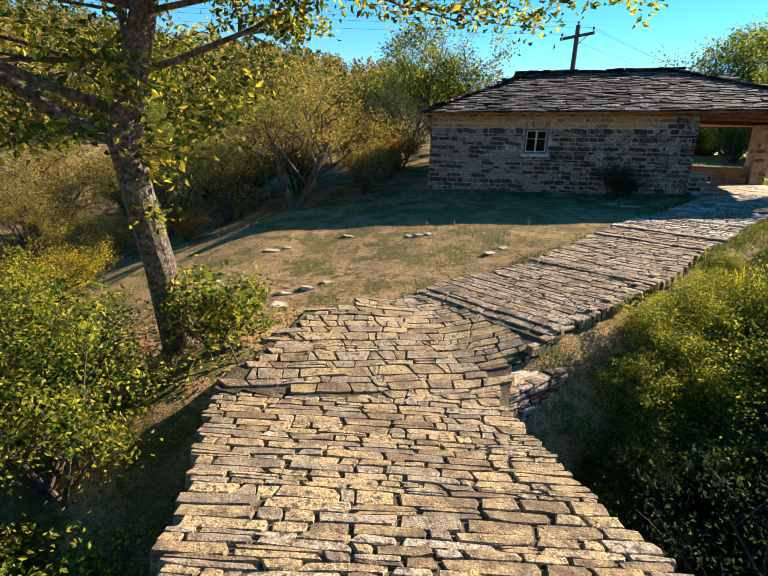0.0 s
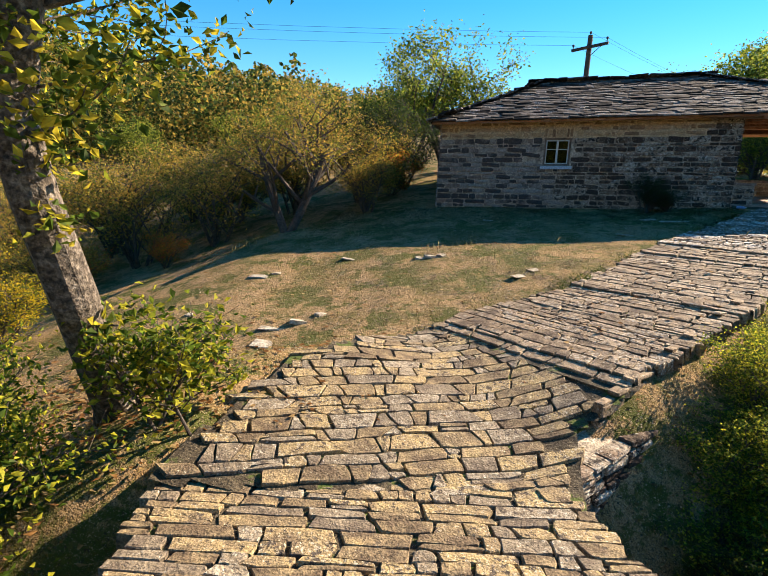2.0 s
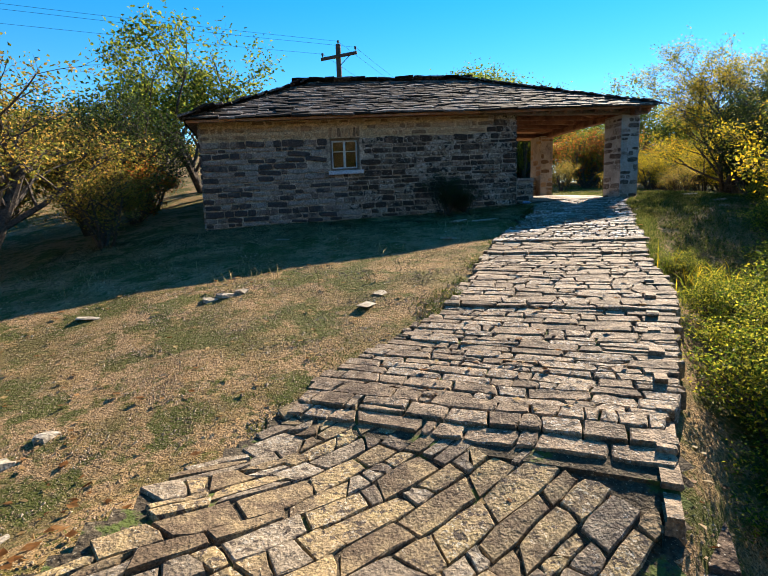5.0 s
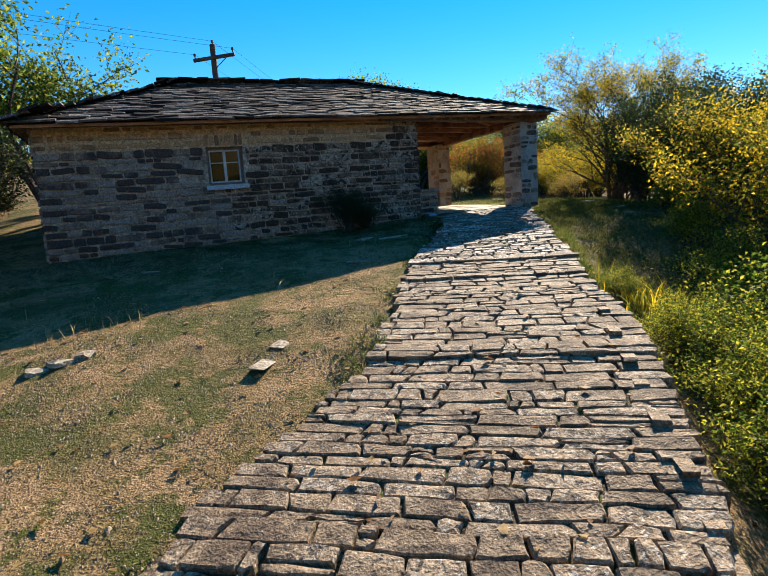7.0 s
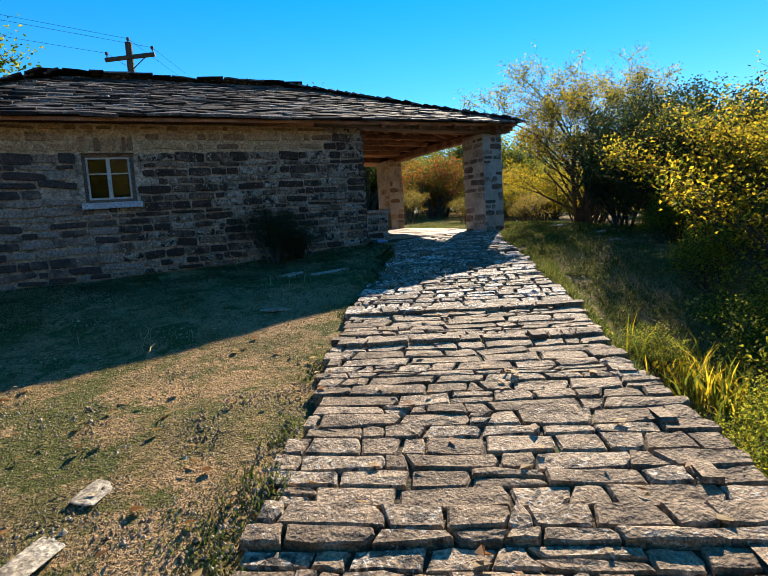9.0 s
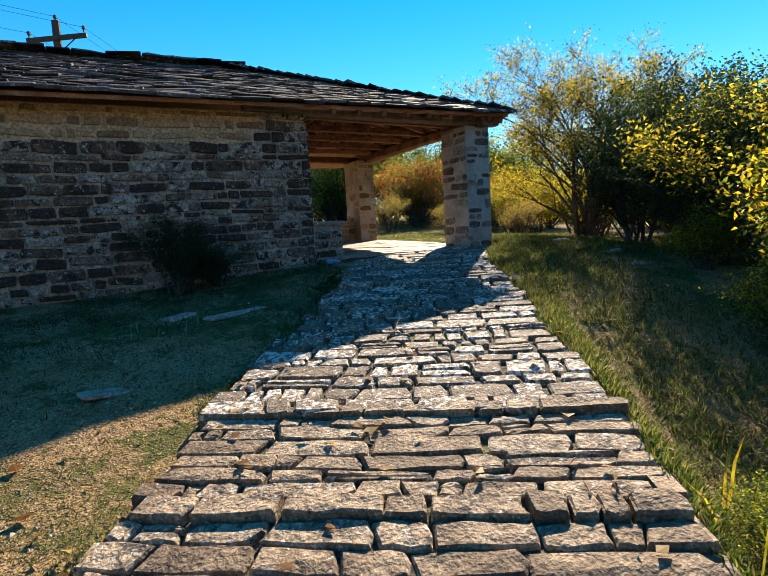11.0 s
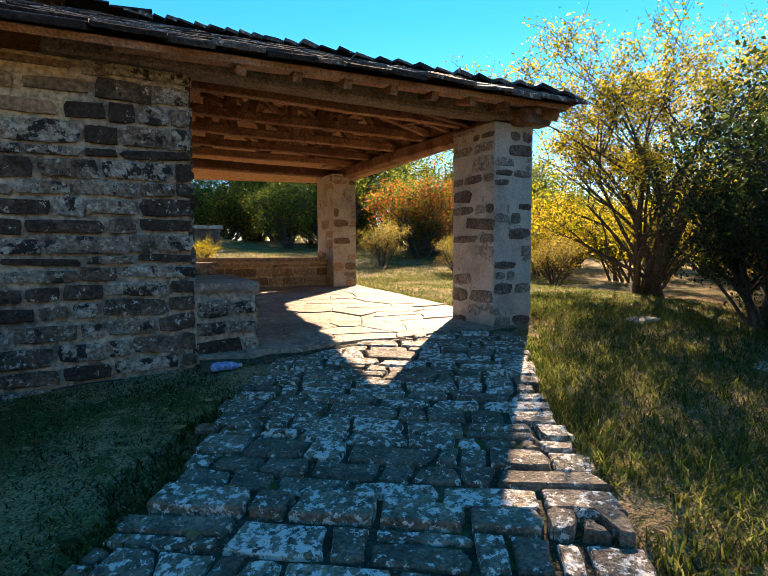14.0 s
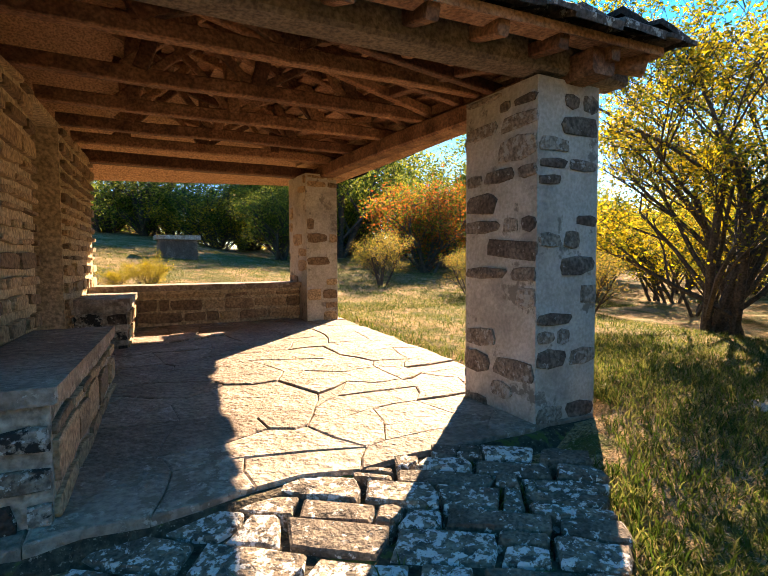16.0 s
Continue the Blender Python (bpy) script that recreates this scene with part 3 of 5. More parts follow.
def lay_wall(parent, length, z0, z1, at, turn, seed, hole=None, warm=None, near=None, zrow=(.07, .165), lens=(.12, .52), gap=.018, pool=None, proud=.022, bare=0.0):
    """Courses of stones on an upright face. at(u, v): the point; turn: Euler that lays +z outwards."""
    rng = random.Random(seed)
    far = Build()
    v = z0
    while v < z1 - .04:
        h = min(rng.uniform(*zrow), z1 - v)
        u = 0.0
        while u < length:
            ln = rng.uniform(*lens) * (1.3 if rng.random() < .12 else 1)
            if u + ln > length - .08:
                ln = length - u + .015
            uc, vc = u + ln / 2, v + h / 2
            hh = h * rng.uniform(.8, 1.08)
            is_warm = warm and warm(uc, vc)
            g = gap * (2.7 if is_warm else 1.0)
            if rng.random() < bare:
                pass
            elif not (hole and hole[0] - ln / 2 + .02 < uc < hole[1] + ln / 2 - .02 and hole[2] - h / 2 + .01 < vc < hole[3] + h / 2 - .01):
                me = rng.choice(WARMERS if is_warm else (pool or WALLERS))
                m = Matrix.Translation(at(uc, vc)) @ Euler((turn[0], turn[1], turn[2])).to_matrix().to_4x4() @ pose(0, 0, 0, rng.uniform(-2, 2), rng.uniform(-2, 2), rng.gauss(0, 2.2)) @ Matrix.Diagonal((ln - g, hh - g, proud * 2 * rng.uniform(.8, 1.2), 1))
                if near is None or near(uc, vc) or is_warm:
                    piece("stone", me, parent, m)
                else:
                    far.hull([m @ w.co for w in me.vertices], [tuple(pl.vertices) for pl in me.polygons])
            u += ln
            if ln <= 0:
                break
        v += h
    if far.v:
        tagged(piece("stone_rest", far.mesh("stone_rest", M_WALL_J), parent), "further stones of the same wall", kind="stuff")


M_WALL_J = material("wall_stone_far", [(.06, .05, .047), (.13, .105, .09), (.21, .16, .13), (.26, .23, .20)], 3, .85, .6, "island", 40, [((.45, .45, .42), 22, .65)])
FRONT = (math.pi / 2, 0, 0)
lay_wall(wall_front, WX1 - WX0, 1.75, EAVE, lambda u, v: (WX0 + u, WY + .02, v + SH * (WX0 + u)), FRONT, 41,
         (WIN[0] - WX0 - .02, WIN[1] - WX0 + .02, WIN[2] - .02, WIN[3] + .23), lambda u, v: v > 3.98 and u < 6.6, lambda u, v: u > 3.2)
rng = random.Random(46)
u = WIN[0] - .04
while u < WIN[1]:
    w = rng.uniform(.07, .11)
    m = Matrix.Translation((u + w / 2, WY + .018, WIN[3] + .125 + SH * u)) @ Euler(FRONT).to_matrix().to_4x4() @ pose(0, 0, 0, 0, 0, rng.gauss(0, 4)) @ Matrix.Diagonal((w - .025, .22 * rng.uniform(.8, 1.05), .045, 1))
    piece("lintel_stone", rng.choice(WARMERS), wall_front, m)
    u += w
SIDE = Euler((math.pi / 2, 0, math.pi / 2 - math.atan(.12)))
lay_wall(wall_side, 2.1, 2.3, 4.55, lambda u, v: (side_x(WY + u), WY + u, v + SH * 3.8), SIDE, 42, None, lambda u, v: u > .3)
lay_wall(wall_side, 1.75, 2.3, 4.55, lambda u, v: (side_x(20.25 + u), 20.25 + u, v + SH * 3.8), SIDE, 43, None, lambda u, v: True)
lay_wall(wall_left, 4.8, 1.6, EAVE, lambda u, v: (WX0 - .01, 22.0 - u, v + SH * WX0), (math.pi / 2, 0, -math.pi / 2), 44, near=lambda u, v: False)


# roof
E0, E1, R0, R1 = (-3.80, 16.86, 4.28), (7.42, 16.86, 4.74), (-1.05, 20.3, 5.83), (3.72, 20.3, 6.07)
B0, B1 = (-3.80, 22.8, 4.28), (7.75, 22.8, 4.74)
roof = thing("roof", "hipped roof of rough overlapping stone slates", "roof", kind="structure")
SLATES = stone_set("slate", M_SLATE, 12, 51, 9, .3)
b = Build()
for q in ((E0, E1, R1, R0), (E1, B1, R1), (B1, B0, R0, R1), (B0, E0, R0)):
    q = [Vector(p) for p in q]
    k = len(b.v)
    b.v += [tuple(p) for p in q] + [tuple(p - Vector((0, 0, .05))) for p in q]
    n = len(q)
    b.f += [tuple(k + i for i in range(n)), tuple(k + n + i for i in reversed(range(n)))] + [(k + i, k + n + i, k + n + (i + 1) % n, k + (i + 1) % n) for i in range(n)]
piece("boarding", b.mesh("boarding", M_BOARD), roof, label="red-brown roof boarding")


def slate_face(a, bb, top0, top1, seed, near):
    rng = random.Random(seed)
    a, bb, c, d = Vector(a), Vector(bb), Vector(top1), Vector(top0)
    nrm = (bb - a).cross(d - a).normalized()
    along = (bb - a).normalized()
    up = nrm.cross(along)
    far = Build()
    hgt = (d - a).dot(up)
    v = -.06
    while v < hgt - .05:
        step = rng.uniform(.13, .19)
        q = max(0, min(1, v / hgt))
        p0, p1 = a.lerp(d, q), bb.lerp(c, q)
        ln = (p1 - p0).length
        u = -.08
        while u < ln + .05:
            w = rng.uniform(.18, .55)
            ctr = p0 + along * (u + w / 2) + up * (v - q * hgt + .11) + nrm * (.045 + rng.uniform(-.012, .014))
            rot = Matrix((along, up, nrm)).transposed().to_4x4() @ pose(0, 0, 0, -7 + rng.uniform(-3, 3), rng.uniform(-3, 3), rng.uniform(-5, 5))
            m = Matrix.Translation(ctr) @ rot @ Matrix.Diagonal((w + .02, step * 1.9 * rng.uniform(.85, 1.15), rng.uniform(.03, .06), 1))
            me = rng.choice(SLATES)
            if near and near(ctr):
                piece("slate", me, roof, m)
            else:
                far.hull([m @ x.co for x in me.vertices], [tuple(pl.vertices) for pl in me.polygons])
            u += w
        v += step
    tagged(piece("slate_rest", far.mesh("slate_rest", M_SLATE_J), roof), "further slates of the same roof", kind="stuff")


slate_face(E0, E1, R0, R1, 61, lambda p: p.y < 18.3 and p.x > -1.5)
slate_face(E1, B1, R1, R1, 62, None)
slate_face(B0, E0, R0, R0, 63, None)
slate_face(B1, B0, R1, R0, 64, None)

# Unseen ceiling, added to block light leaking in over the wall tops.
b = Build()
b.box(WX0 + .1, 3.6, WY + .1, 21.9, 4.20, 4.28, SH)
tagged(piece("ceiling", b.mesh("ceiling", M_GREYWOOD)), "unseen boarded ceiling added to keep light out of the closed room", "ceiling", kind="structure")
# window
window = thing("window_1", "small pale-painted wooden casement window with a grey sill", "window", (-.46, WY + .12, 3.3), kind="structure")


def local(ob, b, name, mat, label=""):
    o = ob.location
    b.v = [(x - o.x, y - o.y, z - o.z) for x, y, z in b.v]
    return piece(name, b.mesh(name, mat), ob, label=label)


wx0, wx1, wz0, wz1 = WIN
wy = WY + .10
b = Build()
b.box(wx0, wx0 + .05, wy, wy + .08, wz0, wz1, SH)
b.box(wx1 - .05, wx1, wy, wy + .08, wz0, wz1, SH)
b.box(wx0 + .05, wx1 - .05, wy, wy + .08, wz1 - .05, wz1, SH)
b.box(wx0 + .05, wx1 - .05, wy, wy + .08, wz0, wz0 + .05, SH)
local(window, b, "window_frame", M_GREYWOOD, "dark weathered outer frame")
b = Build()
b.box(wx0 - .06, wx1 + .06, WY - .07, WY + .10, wz0 - .09, wz0 - .005, SH)
local(window, b, "window_sill", M_SILL, "grey-blue painted stone sill")
mid = (wx0 + wx1) / 2
M_GLASS = bpy.data.materials.new("window_glass")
M_GLASS.use_nodes = True
gb = M_GLASS.node_tree.nodes["Principled BSDF"]
gb.inputs["Base Color"].default_value = (.10, .11, .11, 1)
gb.inputs["Roughness"].default_value = .03
gb.inputs["Transmission Weight"].default_value = 1.0
for x0, x1 in ((wx0 + .05, mid), (mid, wx1 - .05)):
    b = Build()
    b.box(x0, x0 + .026, wy + .01, wy + .05, wz0 + .05, wz1 - .05, SH)
    b.box(x1 - .026, x1, wy + .01, wy + .05, wz0 + .05, wz1 - .05, SH)
    for z in (wz0 + .05, wz0 + .42, wz1 - .078):
        b.box(x0 + .026, x1 - .026, wy + .012, wy + .048, z, z + (.028 if z != wz0 + .42 else .018), SH)
    sash = local(window, b, "sash", M_PAINT)
    b = Build()
    b.box(x0 + .03, x1 - .03, wy + .028, wy + .033, wz0 + .08, wz1 - .08, SH)
    g = local(window, b, "pane", M_GLASS)
    g.visible_shadow = False

# door in the side wall
door = thing("door_1", "dark brown plank door in the porch wall", "door", (side_x(19.3) - .3, 19.3, 2.72), kind="structure")
for i in range(5):
    b = Build()
    y0 = 19.33 + i * .175
    p = [(side_x(y) - .32 + o, y, z) for z in (2.7, 4.52) for y, o in ((y0, 0), (y0, .05), (y0 + .168, .05), (y0 + .168, 0))]
    b.hull(p, [(0, 1, 2, 3), (7, 6, 5, 4), (4, 5, 1, 0), (5, 6, 2, 1), (6, 7, 3, 2), (7, 4, 0, 3)])
    local(door, b, "plank", M_WOOD)


# ---- porch ----
FZ = 2.60
porch_floor = thing("floor_porch", "porch floor of broad irregular sandstone flags", "floor", kind="structure")
b = Build()
b.hull([(3.8, 16.95, FZ - .25), (7.2, 16.95, FZ - .28), (7.35, 21.7, FZ - .1), (4.3, 21.7, FZ - .1), (3.8, 17.1, 2.45), (7.2, 17.1, 2.45), (7.35, 21.7, 2.675), (4.3, 21.7, 2.675)],
       [(3, 2, 1, 0), (4, 5, 6, 7), (0, 1, 5, 4), (1, 2, 6, 5), (2, 3, 7, 6), (3, 0, 4, 7)])
piece("joint_bed", b.mesh("joint_bed", M_SOIL), porch_floor)


def floor_z(x, y):
    return 2.47 + .048 * (y - 16.95)


def flags():
    """Irregular polygons: cells of a jittered grid, shrunk to leave joints."""
    rng = random.Random(71)
    nx, ny = 8, 14
    g = {}
    for i in range(nx + 1):
        for j in range(ny + 1):
            y = 17.15 + (21.6 - 17.15) * j / ny
            x0, x1 = side_x(y) + .0, 7.2 + .03 * (y - 17)
            x = x0 + (x1 - x0) * i / nx
            jx, jy = (rng.uniform(-.17, .17) if 0 < i < nx else 0), (rng.uniform(-.16, .16) if 0 < j else rng.uniform(-.12, .1))
            g[i, j] = (x + jx, y + jy)
    done = set()
    for i in range(nx):
        for j in range(ny):
            if (i, j) in done:
                continue
            ring = [g[i, j], g[i + 1, j], g[i + 1, j + 1], g[i, j + 1]]
            if rng.random() < .35 and i + 2 <= nx and (i + 1, j) not in done:
                ring = [g[i, j], g[i + 1, j], g[i + 2, j], g[i + 2, j + 1], g[i + 1, j + 1], g[i, j + 1]]
                done.add((i + 1, j))
            pts = []
            for (ax, ay), (bx, by) in zip(ring, ring[1:] + ring[:1]):
                pts.append((ax, ay))
                pts.append(((ax + bx) / 2 + noise.noise(((ax + bx) * 3, (ay + by) * 3, 5)) * .09, (ay + by) / 2 + noise.noise(((ax + bx) * 3, (ay + by) * 3, 9)) * .09))
            cx, cy = sum(p[0] for p in pts) / len(pts), sum(p[1] for p in pts) / len(pts)
            n = len(pts)
            h = rng.uniform(-.008, .008)
            v = []
            for inset, dz in ((.002, -.05), (.003, -.003), (.012, .003)):
                for x, y in pts:
                    d = math.hypot(x - cx, y - cy)
                    q = 1 - inset / d
                    X, Y = cx + (x - cx) * q, cy + (y - cy) * q
                    v.append((X, Y, floor_z(X, Y) + dz + h))
            f = [tuple(2 * n + k for k in range(n))]
            for r in (0, n):
                f += [(r + k, r + (k + 1) % n, r + n + (k + 1) % n, r + n + k) for k in range(n)]
            piece("flagstone", mesh("flagstone", v, f, M_FLAG), porch_floor)


flags()


def pillar(name, label, x0, x1, y0, y1, z0, z1, seed, mat, pool):
    ob = thing(name, label, "pillar", (x0, y0, z0), kind="structure")
    b = Build()
    b.box(0, x1 - x0, 0, y1 - y0, -.3, z1 - z0)
    for i, (x, y, z) in enumerate(b.v):
        b.v[i] = (x + random.uniform(-.01, .01), y + random.uniform(-.01, .01), z)
    piece("core", b.mesh("core", mat), ob, label="smeared pale mortar over rubble")
    for ln, fn, tr in ((x1 - x0, lambda u, v: (u, -.004, v), FRONT), (y1 - y0, lambda u, v: (.004 - .008, y1 - y0 - u, v), (math.pi / 2, 0, -math.pi / 2)),
                       (y1 - y0, lambda u, v: (x1 - x0, u, v), (math.pi / 2, 0, math.pi / 2)), (x1 - x0, lambda u, v: (x1 - x0 - u, y1 - y0, v), (math.pi / 2, 0, math.pi))):
        lay_wall(ob, ln, 0, z1 - z0, fn, tr, seed, zrow=(.10, .2), lens=(.12, .40), gap=.03, pool=pool, proud=.009, bare=.5)
        seed += 1
    return ob


PILLERS = stone_set("pillar_stone", M_PILLAR, 16, 33, 9, .45, 2.4)
PALE = stone_set("pale_stone", M_WARM, 10, 34, 9, .4, 2.0)
pillar("pillar_front", "square rubble pillar smeared with pale mortar", 6.70, 7.22, 17.16, 17.84, 2.45, 4.56, 81, M_PLASTER, PILLERS)
pillar("pillar_back", "square sandstone pillar at the porch corner", 6.80, 7.24, 21.32, 22.0, 2.55, 4.62, 91, M_PLASTER, PALE)

low_wall = thing("wall_low", "low sandstone parapet closing the porch", "wall", kind="structure")
b = Build()
b.box(4.4, 6.8, 21.62, 21.98, 2.5, 3.12)
piece("mortar_core", b.mesh("mortar_core", M_MORTAR_WARM), low_wall)
lay_wall(low_wall, 2.4, 2.72, 3.1, lambda u, v: (4.4 + u, 21.61, v), FRONT, 95, pool=WARMERS, proud=.02)
b = Build()
b.box(4.3, 6.82, 21.55, 22.03, 3.12, 3.19)
piece("coping", b.mesh("coping", M_FLAG), low_wall)

bench = thing("stone_bench", "built-in rubble stone bench against the porch wall", "bench", (3.8, 17.2, 2.5), kind="structure")


def bench_block(ob, y0, y1, w, z0, z1):
    b = Build()
    p = [(side_x(y) + o, y, z) for z in (z0, z1) for y, o in ((y0, 0), (y0, w), (y1, w), (y1, 0))]
    b.hull(p, [(3, 2, 1, 0), (4, 5, 6, 7), (0, 1, 5, 4), (1, 2, 6, 5), (2, 3, 7, 6), (3, 0, 4, 7)])
    local(ob, b, "core", M_MORTAR)
    o = ob.location
    lay_wall(ob, w, z0 + .05, z1 - .05, lambda u, v: (side_x(y0) + u - o.x, y0 - .005 - o.y, v - o.z), FRONT, 97, proud=.03, zrow=(.12, .2), lens=(.2, .4), gap=.03)
    lay_wall(ob, y1 - y0, z0 + .05, z1 - .05, lambda u, v: (side_x(y0 + u) + w + .005 - o.x, y0 + u - o.y, v - o.z), SIDE, 98, proud=.02, zrow=(.12, .22), lens=(.2, .5), pool=WARMERS)
    b = Build()
    p = [(side_x(y) + o2, y, z) for z in (z1 + .002, z1 + .07) for y, o2 in ((y0 - .03, 0), (y0 - .03, w + .03), (y1, w + .03), (y1, 0))]
    b.hull(p, [(3, 2, 1, 0), (4, 5, 6, 7), (0, 1, 5, 4), (1, 2, 6, 5), (2, 3, 7, 6), (3, 0, 4, 7)])
    local(ob, b, "seat", M_FLAG, "broad flat slab seat")


bench_block(bench, 17.2, 19.1, .46, 2.4, 2.94)
bench2 = thing("stone_bench", "built-in stone bench beyond the porch door", "bench", (4.2, 20.4, 2.6), kind="structure")
bench_block(bench2, 20.45, 21.55, .46, 2.5, 3.05)

# roof timbers over the porch
timbers = thing("porch_roof_frame", "red-brown rough timber roof frame over the porch", "roof frame", kind="structure")


def timber(name, a, c, w, h, mat=M_WOOD, rnd=.012):
    b = Build()
    b.beam(a, c, w, h, rnd)
    return piece(name, b.mesh(name, mat), timbers)


timber("plate", (2.9, 17.22, 4.60), (7.45, 17.22, 4.68), .20, .17, M_GREYWOOD)
timber("plate", (7.0, 16.95, 4.62), (7.12, 22.2, 4.66), .18, .16)
timber("plate", (4.0, 21.75, 4.68), (7.3, 21.75, 4.68), .16, .14)
for y in (18.05, 18.85, 19.6, 20.35, 21.05):
    timber("tie_beam", (side_x(y) - .05, y, 4.74), (7.15, y, 4.76), .085, .105)


def roof_z(x, y):
    zs = []
    for (ax, ay, az), (bx, by, bz), (cx, cy, cz) in ((E0, E1, R1), (E1, B1, R1), (B1, B0, R0)):
        n = (Vector((bx - ax, by - ay, bz - az))).cross(Vector((cx - ax, cy - ay, cz - az)))
        zs.append(az - (n.x * (x - ax) + n.y * (y - ay)) / n.z)
    return min(zs) - .05


for y in (18.05, 18.85, 19.6, 20.35, 21.05):
    for x in (4.7, 5.5, 6.3):
        timber("post", (x, y, 4.78), (x + random.uniform(-.2, .2), y, roof_z(x, y) - .02), .09, .10)
    timber("brace", (4.6, y, 4.78), (5.3, y, roof_z(5.3, y) - .05), .07, .07)
b = Build()
for y in np.arange(16.95, 20.2, .155):
    x1 = 7.40 - (y - 16.86) * 1.076
    b.beam((3.3, y, roof_z(3.3, y) - .012), (x1, y, roof_z(x1 - .02, y) - .012), .145, .018, .004)
for x in np.arange(4.0, 7.4, .155):
    y0, y1 = 16.9 + (7.42 - x) * .93, 22.75 - (7.75 - x) * .62
    b.beam((x, y0, roof_z(x, y0 + .02) - .012), (x, y1, roof_z(x, y1 - .02) - .012), .145, .018, .004)
piece("boards", b.mesh("boards", M_BOARD), timbers, label="red-brown sawn boards between the rafters")
for y in (18.05, 18.85, 19.6, 20.35, 21.05):
    for x0, x1 in ((5.45, 4.75), (5.55, 6.15), (6.25, 5.85), (6.35, 6.85)):
        timber("brace", (x0, y, 4.80), (x1, y + random.uniform(-.08, .08), roof_z(x1, y) - .04), .05, .055)
timber("hip_rafter", (7.38, 16.95, roof_z(7.38, 16.95) - .05), (3.9, 20.15, roof_z(3.9, 20.1) - .06), .10, .12)
for x in np.arange(4.1, 7.3, .42):
    timber("rafter", (x, 16.9, roof_z(x, 16.9) - .04), (x, 19.3, roof_z(x, 19.3) - .04), .07, .08)
for y in np.arange(17.4, 21.9, .45):
    timber("rafter", (7.4, y, roof_z(7.4, y) - .05), (4.6, y, min(roof_z(4.6, y), roof_z(5.4, y) + .35) - .05), .07, .08)

# retaining wall and ledge beside the path's foot
retaining = thing("wall_retaining", "dark dry-stone retaining wall under the path edge", "wall", kind="structure")
RET = Euler((math.pi / 2, 0, math.atan2(DY, DX)))
lay_wall(retaining, 5.4, -.62, .0, lambda u, v: (PX + DX * (u + .3) + DY * .08, PY + DY * (u + .3) - DX * .08, path_place(u + .3, 0)[2] + v), RET, 120, zrow=(.08, .14), lens=(.2, .5), pool=COBBLES, proud=.05, gap=.01)
b = Build()
for i in range(24):
    l = .2 + 5.6 * i / 23
    x, y, z = path_place(l, .02)
    b.v += [(x, y, z - .05), (x, y, z - 1.0)]
    if i:
        b.f.append((2 * i - 2, 2 * i - 1, 2 * i + 1, 2 * i))
piece("backing", b.mesh("backing", M_SOIL), retaining)

M_LEDGE = material("ledge_rock", [(.22, .18, .14), (.36, .30, .23), (.46, .40, .32)], 4, .85, .7, "", 40, [((.09, .075, .06), 7, .6)])
ledge = thing("rock_ledge", "pale weathered rock ledge below the path", "rock", (-.1, 7.25, .2))
b = Build()
rng = random.Random(7)
n, w = 9, 5
for i in range(n):
    for j in range(w):
        l, d = -.45 + 2.3 * i / (n - 1), -.06 + .40 * j / (w - 1)
        x, y = PX + DX * l + DY * d, PY + DY * l - DX * d
        b.v.append((x + .1 + rng.uniform(-.03, .03), y - 7.25 + rng.uniform(-.03, .03), .27 + .06 * l - .04 * j / w + rng.uniform(-.025, .025) - (.22 if j == w - 1 else 0)))
for i in range(n - 1):
    for j in range(w - 1):
        b.f.append((i * w + j, i * w + j + 1, i * w + w + j + 1, i * w + w + j))
piece("slab", b.mesh("slab", M_LEDGE), ledge)
LEDGE_STONES = stone_set("ledge_stone", M_WALL, 8, 131, 8, .2)
lay_wall(ledge, 2.3, -1.3, .02, lambda u, v: (PX + DX * (u - .45) + DY * .33 + .1, PY + DY * (u - .45) - DX * .33 - 7.25, .21 + .06 * u + v), RET, 121, zrow=(.05, .10), lens=(.15, .5), pool=LEDGE_STONES, proud=.08, gap=.004)

# bridge body with its arch
b = Build()
n = 40
for i in range(n + 1):
    s = -.2 + 14 * i / n
    q = (s - 6.3) / 4.6
    bot = -3.2 if abs(q) >= 1 else -2.9 + 3.5 * math.sqrt(1 - q * q)
    for t, z in ((.03, bridge_z(s) - .07), (.03, bot), (3.1, bot), (3.1, bridge_z(s) - .07)):
        x, y, _ = bridge_place(s, t)
        b.v.append((x, y, z))
for i in range(n):
    for j in range(3):
        b.f.append((i * 4 + j, i * 4 + j + 1, i * 4 + 5 + j, i * 4 + 4 + j))
piece("arch", b.mesh("arch", M_WALL), bridge, label="dark rubble arch and spandrels")

# ---- loose rocks ----
ROCKS = stone_set("rock", M_WHITE, 8, 130, 8, .75)


def rock(x, y, lx, ly, lz, yaw, label="pale limestone rock lying in the grass"):
    rng = random.Random(int(x * 100 + y * 10))
    ob = piece("rock", rng.choice(ROCKS), None, Matrix.LocRotScale((x, y, gz(x, y) + lz * .02), Euler((radians(rng.uniform(-6, 6)), radians(rng.uniform(-6, 6)), yaw)), (lx, ly * 1.35, lz * .42)))
    tagged(ob, label, "rock", "rocks in the meadow")


def gz(x, y):
    return land(x, y)


